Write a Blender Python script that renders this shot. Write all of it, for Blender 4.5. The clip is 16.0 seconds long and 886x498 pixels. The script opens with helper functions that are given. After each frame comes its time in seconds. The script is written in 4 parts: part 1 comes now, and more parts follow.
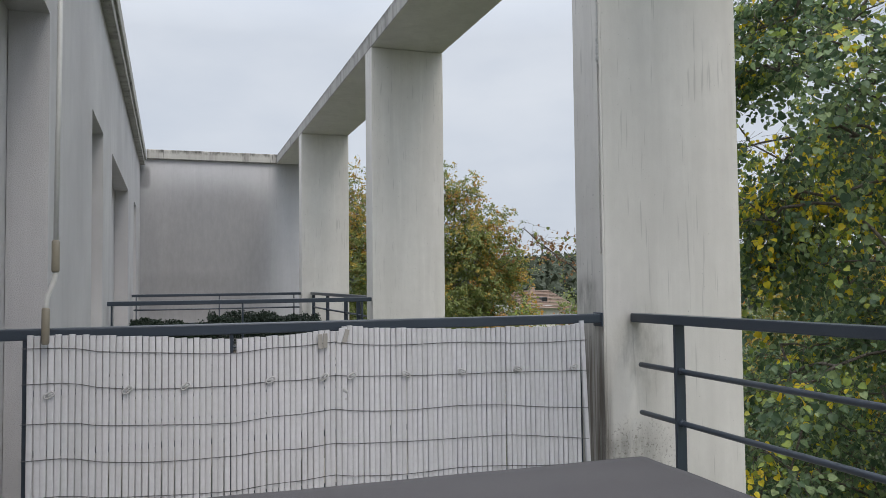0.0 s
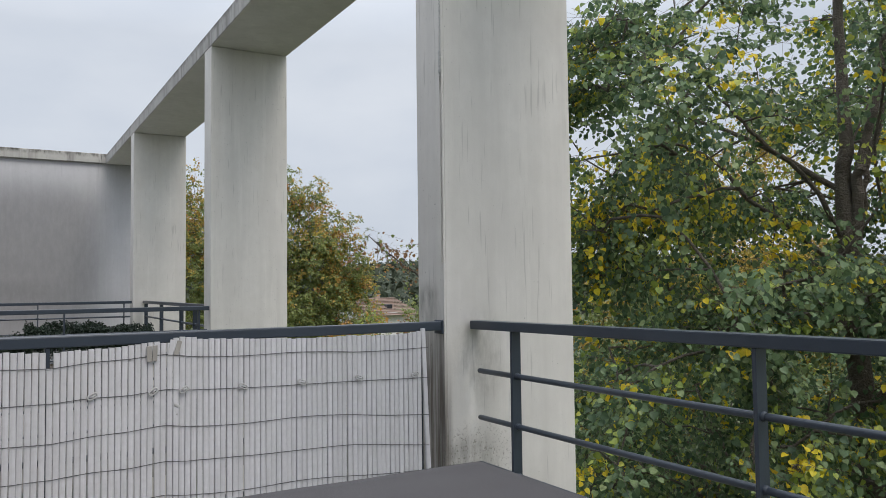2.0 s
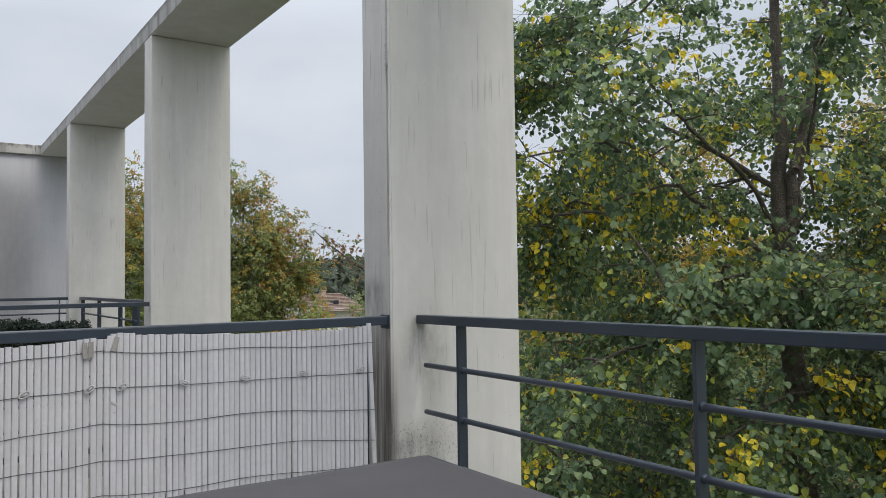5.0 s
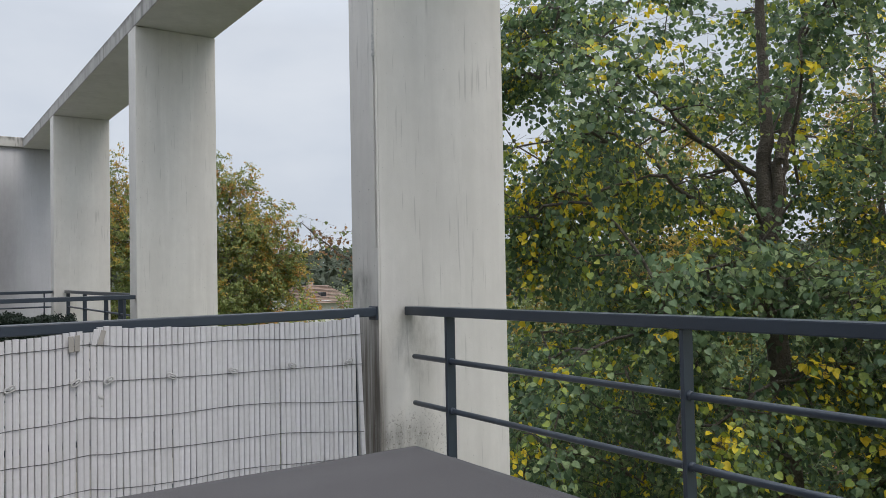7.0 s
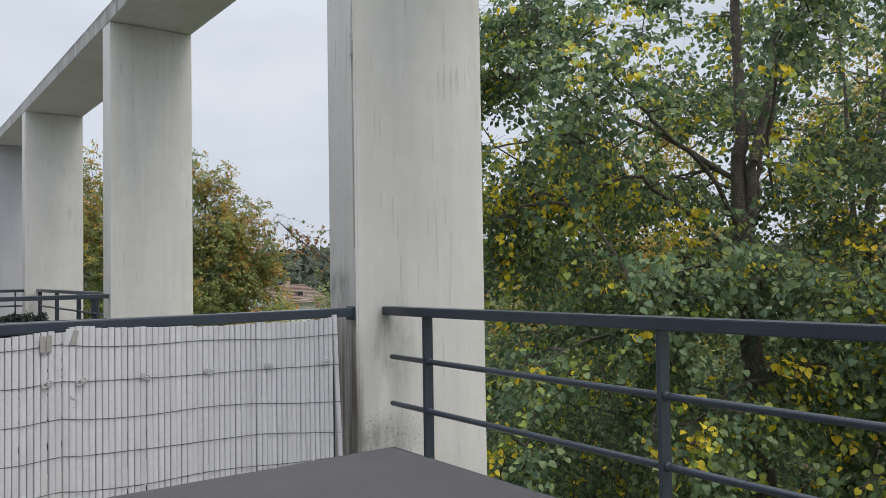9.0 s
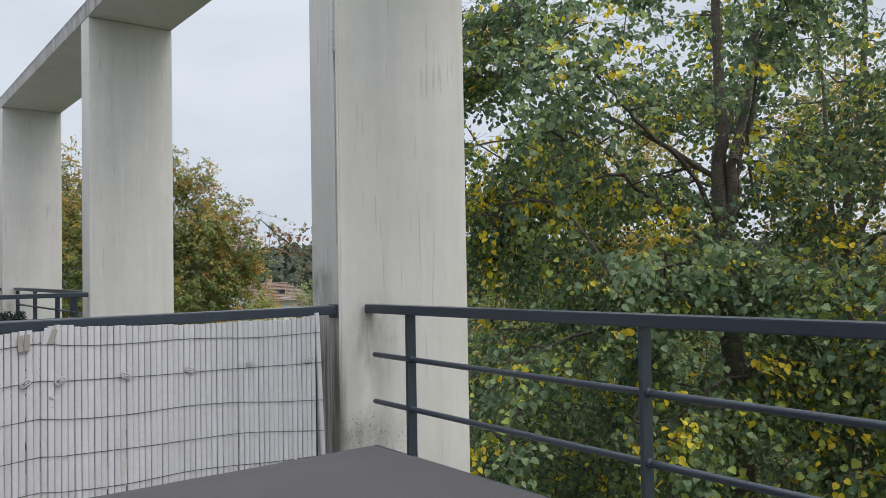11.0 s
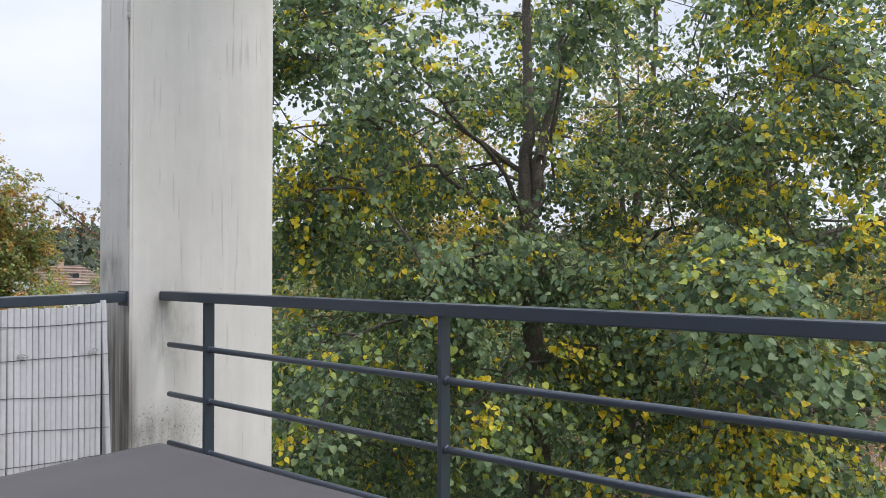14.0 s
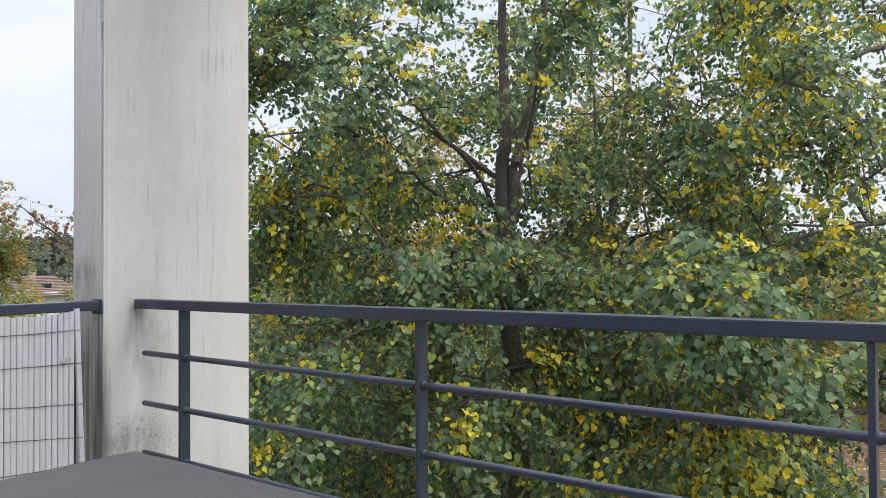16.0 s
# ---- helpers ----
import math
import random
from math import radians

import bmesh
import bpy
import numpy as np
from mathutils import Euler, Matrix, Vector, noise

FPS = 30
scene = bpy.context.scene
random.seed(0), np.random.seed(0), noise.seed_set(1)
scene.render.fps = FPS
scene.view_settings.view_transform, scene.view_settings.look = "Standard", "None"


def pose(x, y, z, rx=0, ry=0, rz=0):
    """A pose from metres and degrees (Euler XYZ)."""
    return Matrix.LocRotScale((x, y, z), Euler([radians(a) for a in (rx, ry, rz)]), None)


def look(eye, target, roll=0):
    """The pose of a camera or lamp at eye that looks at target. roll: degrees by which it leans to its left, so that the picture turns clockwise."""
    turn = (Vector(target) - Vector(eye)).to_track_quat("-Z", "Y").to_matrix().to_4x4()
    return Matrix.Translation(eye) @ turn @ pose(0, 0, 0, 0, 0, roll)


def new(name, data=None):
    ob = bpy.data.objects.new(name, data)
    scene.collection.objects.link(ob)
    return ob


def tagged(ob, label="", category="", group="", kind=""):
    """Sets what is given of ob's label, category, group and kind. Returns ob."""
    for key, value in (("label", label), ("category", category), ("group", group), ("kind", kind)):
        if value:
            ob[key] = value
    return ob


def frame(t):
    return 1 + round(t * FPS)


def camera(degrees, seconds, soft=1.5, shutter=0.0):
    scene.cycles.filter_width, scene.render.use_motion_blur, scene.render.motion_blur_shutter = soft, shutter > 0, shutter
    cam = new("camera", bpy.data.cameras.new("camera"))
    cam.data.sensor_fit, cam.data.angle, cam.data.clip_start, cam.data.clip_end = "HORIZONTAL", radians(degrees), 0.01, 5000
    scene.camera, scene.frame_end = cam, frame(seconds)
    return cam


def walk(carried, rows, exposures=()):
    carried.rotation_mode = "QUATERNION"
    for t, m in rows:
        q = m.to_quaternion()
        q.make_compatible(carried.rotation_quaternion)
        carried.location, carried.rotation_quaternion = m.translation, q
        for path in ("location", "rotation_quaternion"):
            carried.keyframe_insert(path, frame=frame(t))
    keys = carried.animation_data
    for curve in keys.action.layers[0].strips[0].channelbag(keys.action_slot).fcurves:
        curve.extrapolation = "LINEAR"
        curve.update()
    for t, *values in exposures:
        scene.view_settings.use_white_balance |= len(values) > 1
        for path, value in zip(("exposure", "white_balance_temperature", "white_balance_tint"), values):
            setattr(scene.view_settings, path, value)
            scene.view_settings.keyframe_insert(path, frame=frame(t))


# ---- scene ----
cam = camera(59.7, 16.0, soft=0.5)
PATH = [
    (0, (-0.062, 0.036, 1.129), (0.583, 1.927, 1.211), -0.6),
    (0.5, (-0.06, 0.038, 1.13), (0.622, 1.916, 1.216), -0.5),
    (1, (-0.057, 0.037, 1.131), (0.746, 1.867, 1.221), -0.7),
    (1.5, (-0.053, 0.037, 1.134), (0.864, 1.813, 1.228), -0.7),
    (2, (-0.048, 0.039, 1.133), (0.959, 1.765, 1.229), -0.7),
    (2.5, (-0.046, 0.042, 1.132), (1.007, 1.74, 1.227), -0.7),
    (3, (-0.043, 0.045, 1.129), (1.039, 1.725, 1.223), -0.6),
    (3.5, (-0.042, 0.045, 1.13), (1.058, 1.713, 1.221), -0.6),
    (4, (-0.043, 0.045, 1.128), (1.066, 1.707, 1.219), -0.6),
    (6.5, (-0.039, 0.045, 1.129), (1.105, 1.684, 1.193), -1.1),
    (7, (-0.043, 0.047, 1.128), (1.107, 1.682, 1.188), -1.1),
    (7.5, (-0.042, 0.046, 1.129), (1.111, 1.679, 1.188), -1.1),
    (8, (-0.043, 0.047, 1.131), (1.118, 1.675, 1.189), -1.0),
    (8.5, (-0.041, 0.05, 1.13), (1.133, 1.668, 1.187), -0.9),
    (9, (-0.042, 0.051, 1.13), (1.155, 1.652, 1.188), -0.9),
    (11.5, (-0.041, 0.057, 1.13), (1.212, 1.615, 1.176), -0.9),
    (12, (-0.042, 0.063, 1.134), (1.261, 1.58, 1.176), -0.7),
    (12.5, (-0.028, 0.058, 1.136), (1.39, 1.468, 1.182), -0.4),
    (13, (-0.004, 0.058, 1.139), (1.513, 1.36, 1.173), -0.3),
    (13.5, (-0.005, 0.06, 1.139), (1.537, 1.332, 1.161), 0.0),
    (14, (0.001, 0.053, 1.133), (1.57, 1.294, 1.147), 0.1),
    (14.5, (-0.004, 0.047, 1.133), (1.581, 1.266, 1.144), -0.0),
    (15, (-0.007, 0.046, 1.13), (1.589, 1.252, 1.147), -0.2),
    (15.5, (-0.011, 0.047, 1.131), (1.59, 1.244, 1.158), -0.2),
    (16, (-0.002, 0.047, 1.127), (1.601, 1.242, 1.16), -0.3),
]
walk(cam, [(t, look(eye, target, roll)) for t, eye, target, roll in PATH],
     exposures=((0.0, 0.0, 6500, 11), (7.5, 0.0, 6500, 11), (9.0, 0.07, 6500, 11), (11.5, 0.10, 6500, 11), (12.5, 0.22, 6500, 12), (13.2, 0.36, 6450, 14), (16.0, 0.45, 6450, 14)))

# ---- world and light ----
world = bpy.data.worlds.new("overcast_sky")
scene.world = world
world.use_nodes = True
wn, wl = world.node_tree.nodes, world.node_tree.links
wn.clear()
w_out = wn.new("ShaderNodeOutputWorld")
w_tc = wn.new("ShaderNodeTexCoord")
w_sep = wn.new("ShaderNodeSeparateXYZ")
wl.new(w_tc.outputs["Generated"], w_sep.inputs[0])
# overcast sky: the zenith is brighter than the horizon
w_up = wn.new("ShaderNodeMapRange")
w_up.inputs["From Min"].default_value, w_up.inputs["From Max"].default_value = 0.3, 1.0
w_up.inputs["To Min"].default_value, w_up.inputs["To Max"].default_value = 1.06, 3.5
wl.new(w_sep.outputs["Z"], w_up.inputs["Value"])
w_map = wn.new("ShaderNodeMapping")
w_map.inputs["Scale"].default_value = (1.6, 1.6, 3.6)
w_map.inputs["Rotation"].default_value = (0.12, 0.05, 0.4)
wl.new(w_tc.outputs["Generated"], w_map.inputs["Vector"])
w_noise = wn.new("ShaderNodeTexNoise")
w_noise.inputs["Scale"].default_value, w_noise.inputs["Detail"].default_value = 1.7, 5.0
w_noise.inputs["Roughness"].default_value = 0.5
wl.new(w_map.outputs[0], w_noise.inputs["Vector"])
w_ramp = wn.new("ShaderNodeValToRGB")
w_ramp.color_ramp.elements[0].position, w_ramp.color_ramp.elements[1].position = 0.3, 0.72
w_ramp.color_ramp.elements[0].color = (0.50, 0.555, 0.635, 1)
w_ramp.color_ramp.elements[1].color = (0.66, 0.70, 0.75, 1)
wl.new(w_noise.outputs["Fac"], w_ramp.inputs["Fac"])
w_bg = wn.new("ShaderNodeBackground")
wl.new(w_ramp.outputs["Color"], w_bg.inputs["Color"])
wl.new(w_up.outputs[0], w_bg.inputs["Strength"])
SUN_EL, SUN_AZ = radians(50), radians(172)
w_sky = wn.new("ShaderNodeTexSky")
w_sky.sky_type, w_sky.sun_disc = "NISHITA", False
w_sky.sun_elevation, w_sky.sun_rotation = SUN_EL, SUN_AZ
w_sky.dust_density = 4.0
w_bg2 = wn.new("ShaderNodeBackground")
w_bg2.inputs["Strength"].default_value = 0.008
wl.new(w_sky.outputs["Color"], w_bg2.inputs["Color"])
w_add = wn.new("ShaderNodeAddShader")
wl.new(w_bg.outputs[0], w_add.inputs[0])
wl.new(w_bg2.outputs[0], w_add.inputs[1])
wl.new(w_add.outputs[0], w_out.inputs["Surface"])

sun_data = bpy.data.lights.new("sun", "SUN")
sun_data.energy, sun_data.angle, sun_data.color = 1.6, radians(28), (1.0, 0.93, 0.85)
sun = new("sun", sun_data)
sun_dir = Vector((math.sin(SUN_AZ) * math.cos(SUN_EL), math.cos(SUN_AZ) * math.cos(SUN_EL), math.sin(SUN_EL)))
sun.matrix_world = look(sun_dir * 40, (0, 0, 0))


# ---- materials ----
def shader(name):
    m = bpy.data.materials.new(name)
    m.use_nodes = True
    n, l = m.node_tree.nodes, m.node_tree.links
    return m, n, l, n["Principled BSDF"]


def noise_fac(n, l, coord, scale, detail=4.0, rough=0.55, stretch=(1, 1, 1), lo=0.35, hi=0.65):
    mp = n.new("ShaderNodeMapping")
    mp.inputs["Scale"].default_value = stretch
    l.new(coord, mp.inputs["Vector"])
    t = n.new("ShaderNodeTexNoise")
    t.inputs["Scale"].default_value, t.inputs["Detail"].default_value, t.inputs["Roughness"].default_value = scale, detail, rough
    l.new(mp.outputs[0], t.inputs["Vector"])
    r = n.new("ShaderNodeMapRange")
    r.inputs["From Min"].default_value, r.inputs["From Max"].default_value = lo, hi
    l.new(t.outputs["Fac"], r.inputs["Value"])
    return r.outputs[0]


def math_node(n, l, op, a, b):
    m = n.new("ShaderNodeMath")
    m.operation, m.use_clamp = op, True
    for i, v in enumerate((a, b)):
        if isinstance(v, (int, float)):
            m.inputs[i].default_value = v
        else:
            l.new(v, m.inputs[i])
    return m.outputs[0]


def mix(n, l, fac, a, b):
    m = n.new("ShaderNodeMix")
    m.data_type = "RGBA"
    for key, v in ((0, fac), (6, a), (7, b)):
        if isinstance(v, (int, float)):
            m.inputs[key].default_value = v
        elif isinstance(v, tuple):
            m.inputs[key].default_value = (*v, 1)
        else:
            l.new(v, m.inputs[key])
    return m.outputs[2]


def coords(n, l, vary=False):
    tc = n.new("ShaderNodeTexCoord")
    out = tc.outputs["Object"]
    if vary:
        info = n.new("ShaderNodeObjectInfo")
        add = n.new("ShaderNodeVectorMath")
        add.operation = "MULTIPLY_ADD"
        l.new(info.outputs["Random"], add.inputs[0])
        add.inputs[1].default_value = (17, 31, 23)
        l.new(out, add.inputs[2])
        out = add.outputs[0]
    return out


def bump(n, l, b, height, strength, dist):
    bp = n.new("ShaderNodeBump")
    bp.inputs["Strength"].default_value, bp.inputs["Distance"].default_value = strength, dist
    l.new(height, bp.inputs["Height"])
    l.new(bp.outputs[0], b.inputs["Normal"])


def blot(n, l, c, centre, radii, soft=0.7, square=False):
    """A mask that is 1 at a patch's centre and 0 past its radii; a square one has fuller corners."""
    mp = n.new("ShaderNodeMapping")
    mp.vector_type = "TEXTURE"
    mp.inputs["Location"].default_value, mp.inputs["Scale"].default_value = centre, radii
    l.new(c, mp.inputs["Vector"])
    ln = n.new("ShaderNodeVectorMath")
    ln.operation = "LENGTH"
    l.new(mp.outputs[0], ln.inputs[0])
    far = ln.outputs["Value"]
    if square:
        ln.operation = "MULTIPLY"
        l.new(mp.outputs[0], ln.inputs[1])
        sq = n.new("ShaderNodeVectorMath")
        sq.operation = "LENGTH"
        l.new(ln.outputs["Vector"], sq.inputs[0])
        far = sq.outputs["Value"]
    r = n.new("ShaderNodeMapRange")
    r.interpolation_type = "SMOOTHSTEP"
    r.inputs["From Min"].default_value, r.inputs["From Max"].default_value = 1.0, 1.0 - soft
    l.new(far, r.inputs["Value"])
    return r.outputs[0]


def plain(name, c1, c2, rough=0.5, metal=0.0, scale=6.0, bump_scale=80.0, bump_strength=0.15, dist=0.002, vary=True, spec=0.5):
    m, n, l, b = shader(name)
    c = coords(n, l, vary)
    big = noise_fac(n, l, c, scale)
    fine = noise_fac(n, l, c, bump_scale, 3.0)
    col = mix(n, l, big, c1, c2)
    col = mix(n, l, math_node(n, l, "MULTIPLY", fine, 0.18), col, tuple(v * 0.6 for v in c1))
    l.new(col, b.inputs["Base Color"])
    b.inputs["Roughness"].default_value, b.inputs["Metallic"].default_value = rough, metal
    b.inputs["Specular IOR Level"].default_value = spec
    bump(n, l, b, fine, bump_strength, dist)
    return m


def concrete(name, light, dark, patches=(), streak=0.32, dash=0.34, ragged=0.38):
    """Painted concrete: cloudy tone, rain streaks, short dark dashes, pores. Stains and other patches of tone: centre,
    radii, strength, colour.
    """
    m, n, l, b = shader(name)
    c = coords(n, l)
    cloud = noise_fac(n, l, c, 2.2, 5.0, 0.6)
    col = mix(n, l, math_node(n, l, "MULTIPLY", cloud, 0.32), light, dark)
    run = noise_fac(n, l, c, 1.0, 6.0, 0.6, (9, 9, 0.45), 0.48, 0.72)
    col = mix(n, l, math_node(n, l, "MULTIPLY", run, streak), col, dark)
    pale = noise_fac(n, l, c, 1.0, 5.0, 0.6, (16, 16, 0.8), 0.56, 0.74)
    col = mix(n, l, math_node(n, l, "MULTIPLY", pale, 0.35), col, tuple(min(0.85, v * 1.18) for v in light))
    dashes = noise_fac(n, l, c, 1.0, 2.0, 0.4, (85, 85, 4.0), 0.665, 0.73)
    col = mix(n, l, math_node(n, l, "MULTIPLY", dashes, dash), col, tuple(v * 0.5 for v in dark))
    pores = noise_fac(n, l, c, 120.0, 1.0, 0.4, (1, 1, 1), 0.76, 0.79)
    col = mix(n, l, math_node(n, l, "MULTIPLY", pores, 0.55), col, (0.1, 0.1, 0.1))
    mottle = noise_fac(n, l, c, 22.0, 8.0, 0.7, (1, 1, 0.6), 0.35, 0.7)
    col = mix(n, l, math_node(n, l, "MULTIPLY", mottle, 0.30), col, tuple(v * 0.78 for v in light))
    specks = noise_fac(n, l, c, 210.0, 2.0, 0.5, (1, 1, 0.7), 0.66, 0.72)
    col = mix(n, l, math_node(n, l, "MULTIPLY", specks, 0.35), col, dark)
    grain = noise_fac(n, l, c, 160.0, 3.0)
    for centre, radii, amount, tint in patches:
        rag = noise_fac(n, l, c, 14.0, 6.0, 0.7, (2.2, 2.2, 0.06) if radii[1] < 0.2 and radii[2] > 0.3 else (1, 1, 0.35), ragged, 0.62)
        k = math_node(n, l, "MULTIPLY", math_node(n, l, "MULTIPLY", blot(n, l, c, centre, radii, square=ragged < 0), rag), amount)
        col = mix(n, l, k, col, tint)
    if len(patches) > 3 and ragged > 0:
        pits = noise_fac(n, l, c, 110.0, 4.0, 0.65, (1, 1, 1), 0.56, 0.64)
        k = math_node(n, l, "MULTIPLY", pits, blot(n, l, c, (1.50, 2.467, 0.50), (0.24, 0.1, 0.16), 0.5))
        col = mix(n, l, math_node(n, l, "MULTIPLY", k, 0.6), col, (0.14, 0.13, 0.11))
    l.new(col, b.inputs["Base Color"])
    b.inputs["Roughness"].default_value = 0.85
    b.inputs["Specular IOR Level"].default_value = 0.25
    h = math_node(n, l, "SUBTRACT", math_node(n, l, "MULTIPLY", grain, 0.4), pores)
    bump(n, l, b, h, 0.14, 0.002)
    return m


def roughcast(name, light, dark):
    """Sprayed roughcast render: coarse grain and a few rain streaks."""
    m, n, l, b = shader(name)
    c = coords(n, l)
    cloud = noise_fac(n, l, c, 1.3, 5.0, 0.6)
    col = mix(n, l, cloud, light, dark)
    run = noise_fac(n, l, c, 1.0, 6.0, 0.6, (7, 7, 0.3), 0.5, 0.75)
    col = mix(n, l, math_node(n, l, "MULTIPLY", run, 0.35), col, tuple(v * 0.75 for v in dark))
    grain = noise_fac(n, l, c, 260.0, 3.0, 0.5, (1, 1, 1), 0.3, 0.7)
    col = mix(n, l, math_node(n, l, "MULTIPLY", grain, 0.22), col, tuple(v * 0.6 for v in dark))
    l.new(col, b.inputs["Base Color"])
    b.inputs["Roughness"].default_value = 0.92
    b.inputs["Specular IOR Level"].default_value = 0.2
    bump(n, l, b, grain, 0.32, 0.004)
    return m


def leaf_material(name, c1, c2, c3, through_light=0.3, rough=0.42):
    m, n, l, b = shader(name)
    geo = n.new("ShaderNodeNewGeometry")
    ramp = n.new("ShaderNodeValToRGB")
    e = ramp.color_ramp.elements
    e[0].position, e[0].color = 0.0, (*c1, 1)
    e[1].position, e[1].color = 1.0, (*c3, 1)
    mid = e.new(0.6)
    mid.color = (*c2, 1)
    l.new(geo.outputs["Random Per Island"], ramp.inputs["Fac"])
    c = coords(n, l)
    blotch = noise_fac(n, l, c, 38.0, 3.0, 0.6, (1, 1, 1), 0.45, 0.75)
    col = mix(n, l, math_node(n, l, "MULTIPLY", blotch, 0.45), ramp.outputs["Color"], tuple(v * 0.55 for v in c1))
    l.new(col, b.inputs["Base Color"])
    b.inputs["Roughness"].default_value = rough
    b.inputs["Specular IOR Level"].default_value = 0.4
    tr = n.new("ShaderNodeBsdfTranslucent")
    l.new(col, tr.inputs["Color"])
    ms = n.new("ShaderNodeMixShader")
    ms.inputs["Fac"].default_value = through_light
    out = n["Material Output"]
    l.new(b.outputs[0], ms.inputs[1])
    l.new(tr.outputs[0], ms.inputs[2])
    l.new(ms.outputs[0], out.inputs["Surface"])
    return m


PIER_LIGHT, PIER_DARK = (0.685, 0.665, 0.625), (0.475, 0.457, 0.425)
GRIME = (0.14, 0.135, 0.115)
M_PIER = concrete("painted_concrete", PIER_LIGHT, PIER_DARK)
M_PIER_NEAR = concrete("painted_concrete_stained", PIER_LIGHT, PIER_DARK, patches=(
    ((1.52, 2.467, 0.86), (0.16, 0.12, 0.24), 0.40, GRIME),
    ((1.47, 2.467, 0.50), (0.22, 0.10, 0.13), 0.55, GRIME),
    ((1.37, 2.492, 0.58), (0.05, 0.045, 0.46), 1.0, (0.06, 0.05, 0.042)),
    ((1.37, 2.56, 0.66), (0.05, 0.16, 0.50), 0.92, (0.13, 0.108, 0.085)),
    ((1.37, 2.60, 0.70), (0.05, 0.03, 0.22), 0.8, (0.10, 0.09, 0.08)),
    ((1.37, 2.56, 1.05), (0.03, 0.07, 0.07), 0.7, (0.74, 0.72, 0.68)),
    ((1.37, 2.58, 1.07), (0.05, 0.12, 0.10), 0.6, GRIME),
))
# broad smooth darker tone over the middle, small dark patch at the top left
M_END = concrete("end_wall_paint", (0.52, 0.52, 0.535), (0.40, 0.40, 0.415), streak=0.4, dash=0.15, ragged=-1.2, patches=(
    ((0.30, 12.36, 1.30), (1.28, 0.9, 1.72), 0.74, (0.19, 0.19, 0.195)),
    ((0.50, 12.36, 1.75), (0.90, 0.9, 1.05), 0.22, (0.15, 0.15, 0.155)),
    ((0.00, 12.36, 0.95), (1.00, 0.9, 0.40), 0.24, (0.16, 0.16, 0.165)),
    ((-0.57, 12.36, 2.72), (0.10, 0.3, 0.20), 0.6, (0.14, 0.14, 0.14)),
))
M_COPING = concrete("weathered_coping", (0.44, 0.43, 0.40), (0.15, 0.145, 0.135), streak=0.9, dash=0.9, ragged=0.42, patches=(((0.5, 5.0, 3.15), (60.0, 60.0, 0.085), 0.95, (0.06, 0.058, 0.05)),))
M_RENDER = roughcast("grey_roughcast", (0.575, 0.565, 0.565), (0.470, 0.460, 0.465))
M_SLAB = plain("floor_tile", (0.34, 0.33, 0.31), (0.26, 0.25, 0.24), 0.7)
M_METAL = plain("painted_steel", (0.031, 0.042, 0.059), (0.040, 0.053, 0.072), 0.33, 0.0, 3.0, 220.0, 0.06, 0.001)
M_SLAT = plain("white_plastic", (0.61, 0.61, 0.635), (0.54, 0.54, 0.56), 0.42, 0.0, 3.0, 60.0, 0.05, 0.001)
M_WIRE = plain("wire", (0.06, 0.06, 0.065), (0.10, 0.10, 0.105), 0.6)
M_CLIP = plain("grey_plastic", (0.52, 0.52, 0.52), (0.44, 0.44, 0.44), 0.5)
M_STUB = plain("weathered_plastic", (0.36, 0.345, 0.32), (0.27, 0.26, 0.24), 0.6)
M_COVER = plain("grey_cover_cloth", (0.078, 0.073, 0.076), (0.064, 0.060, 0.064), 0.62, 0.0, 2.5, 420.0, 0.25, 0.001, spec=0.35)
M_TABLE = plain("table_metal", (0.08, 0.08, 0.085), (0.06, 0.06, 0.065), 0.5)
M_CRANK = plain("white_lacquer", (0.62, 0.62, 0.60), (0.55, 0.55, 0.53), 0.35)
M_GRIP = plain("taupe_plastic", (0.24, 0.215, 0.165), (0.19, 0.17, 0.13), 0.5)
M_SEAL = plain("sealant", (0.50, 0.50, 0.48), (0.34, 0.34, 0.32), 0.7)
M_BARK = plain("bark", (0.15, 0.128, 0.105), (0.085, 0.072, 0.058), 0.95, 0.0, 4.0, 45.0, 0.9, 0.02)
M_LEAF = leaf_material("linden_leaf", (0.058, 0.105, 0.058), (0.150, 0.226, 0.106), (0.325, 0.405, 0.180), 0.48, 0.46)
M_LIME = leaf_material("linden_leaf_turning", (0.22, 0.30, 0.06), (0.34, 0.41, 0.08), (0.50, 0.50, 0.09), 0.45)
M_YELLOW = leaf_material("linden_leaf_yellow", (0.74, 0.57, 0.03), (0.84, 0.70, 0.06), (0.78, 0.54, 0.04), 0.50)
M_FAR = leaf_material("maple_leaf", (0.135, 0.185, 0.058), (0.230, 0.275, 0.085), (0.330, 0.340, 0.110), 0.5)
M_GOLD = leaf_material("maple_leaf_gold", (0.36, 0.30, 0.065), (0.48, 0.37, 0.080), (0.54, 0.37, 0.090), 0.5)
M_RUST = leaf_material("maple_leaf_rust", (0.42, 0.20, 0.055), (0.52, 0.27, 0.070), (0.46, 0.33, 0.09), 0.5)
M_DRY = leaf_material("withered_leaf", (0.24, 0.13, 0.06), (0.32, 0.18, 0.08), (0.19, 0.10, 0.05), 0.3, 0.7)
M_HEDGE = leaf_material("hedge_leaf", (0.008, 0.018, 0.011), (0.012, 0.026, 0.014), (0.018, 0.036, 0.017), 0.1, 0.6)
M_WOODS = plain("far_woods", (0.040, 0.056, 0.036), (0.062, 0.072, 0.044), 0.9, 0.0, 0.25, 1.2, 0.6, 0.4, vary=False)
M_POT = plain("planter_clay", (0.16, 0.15, 0.14), (0.12, 0.11, 0.10), 0.7)
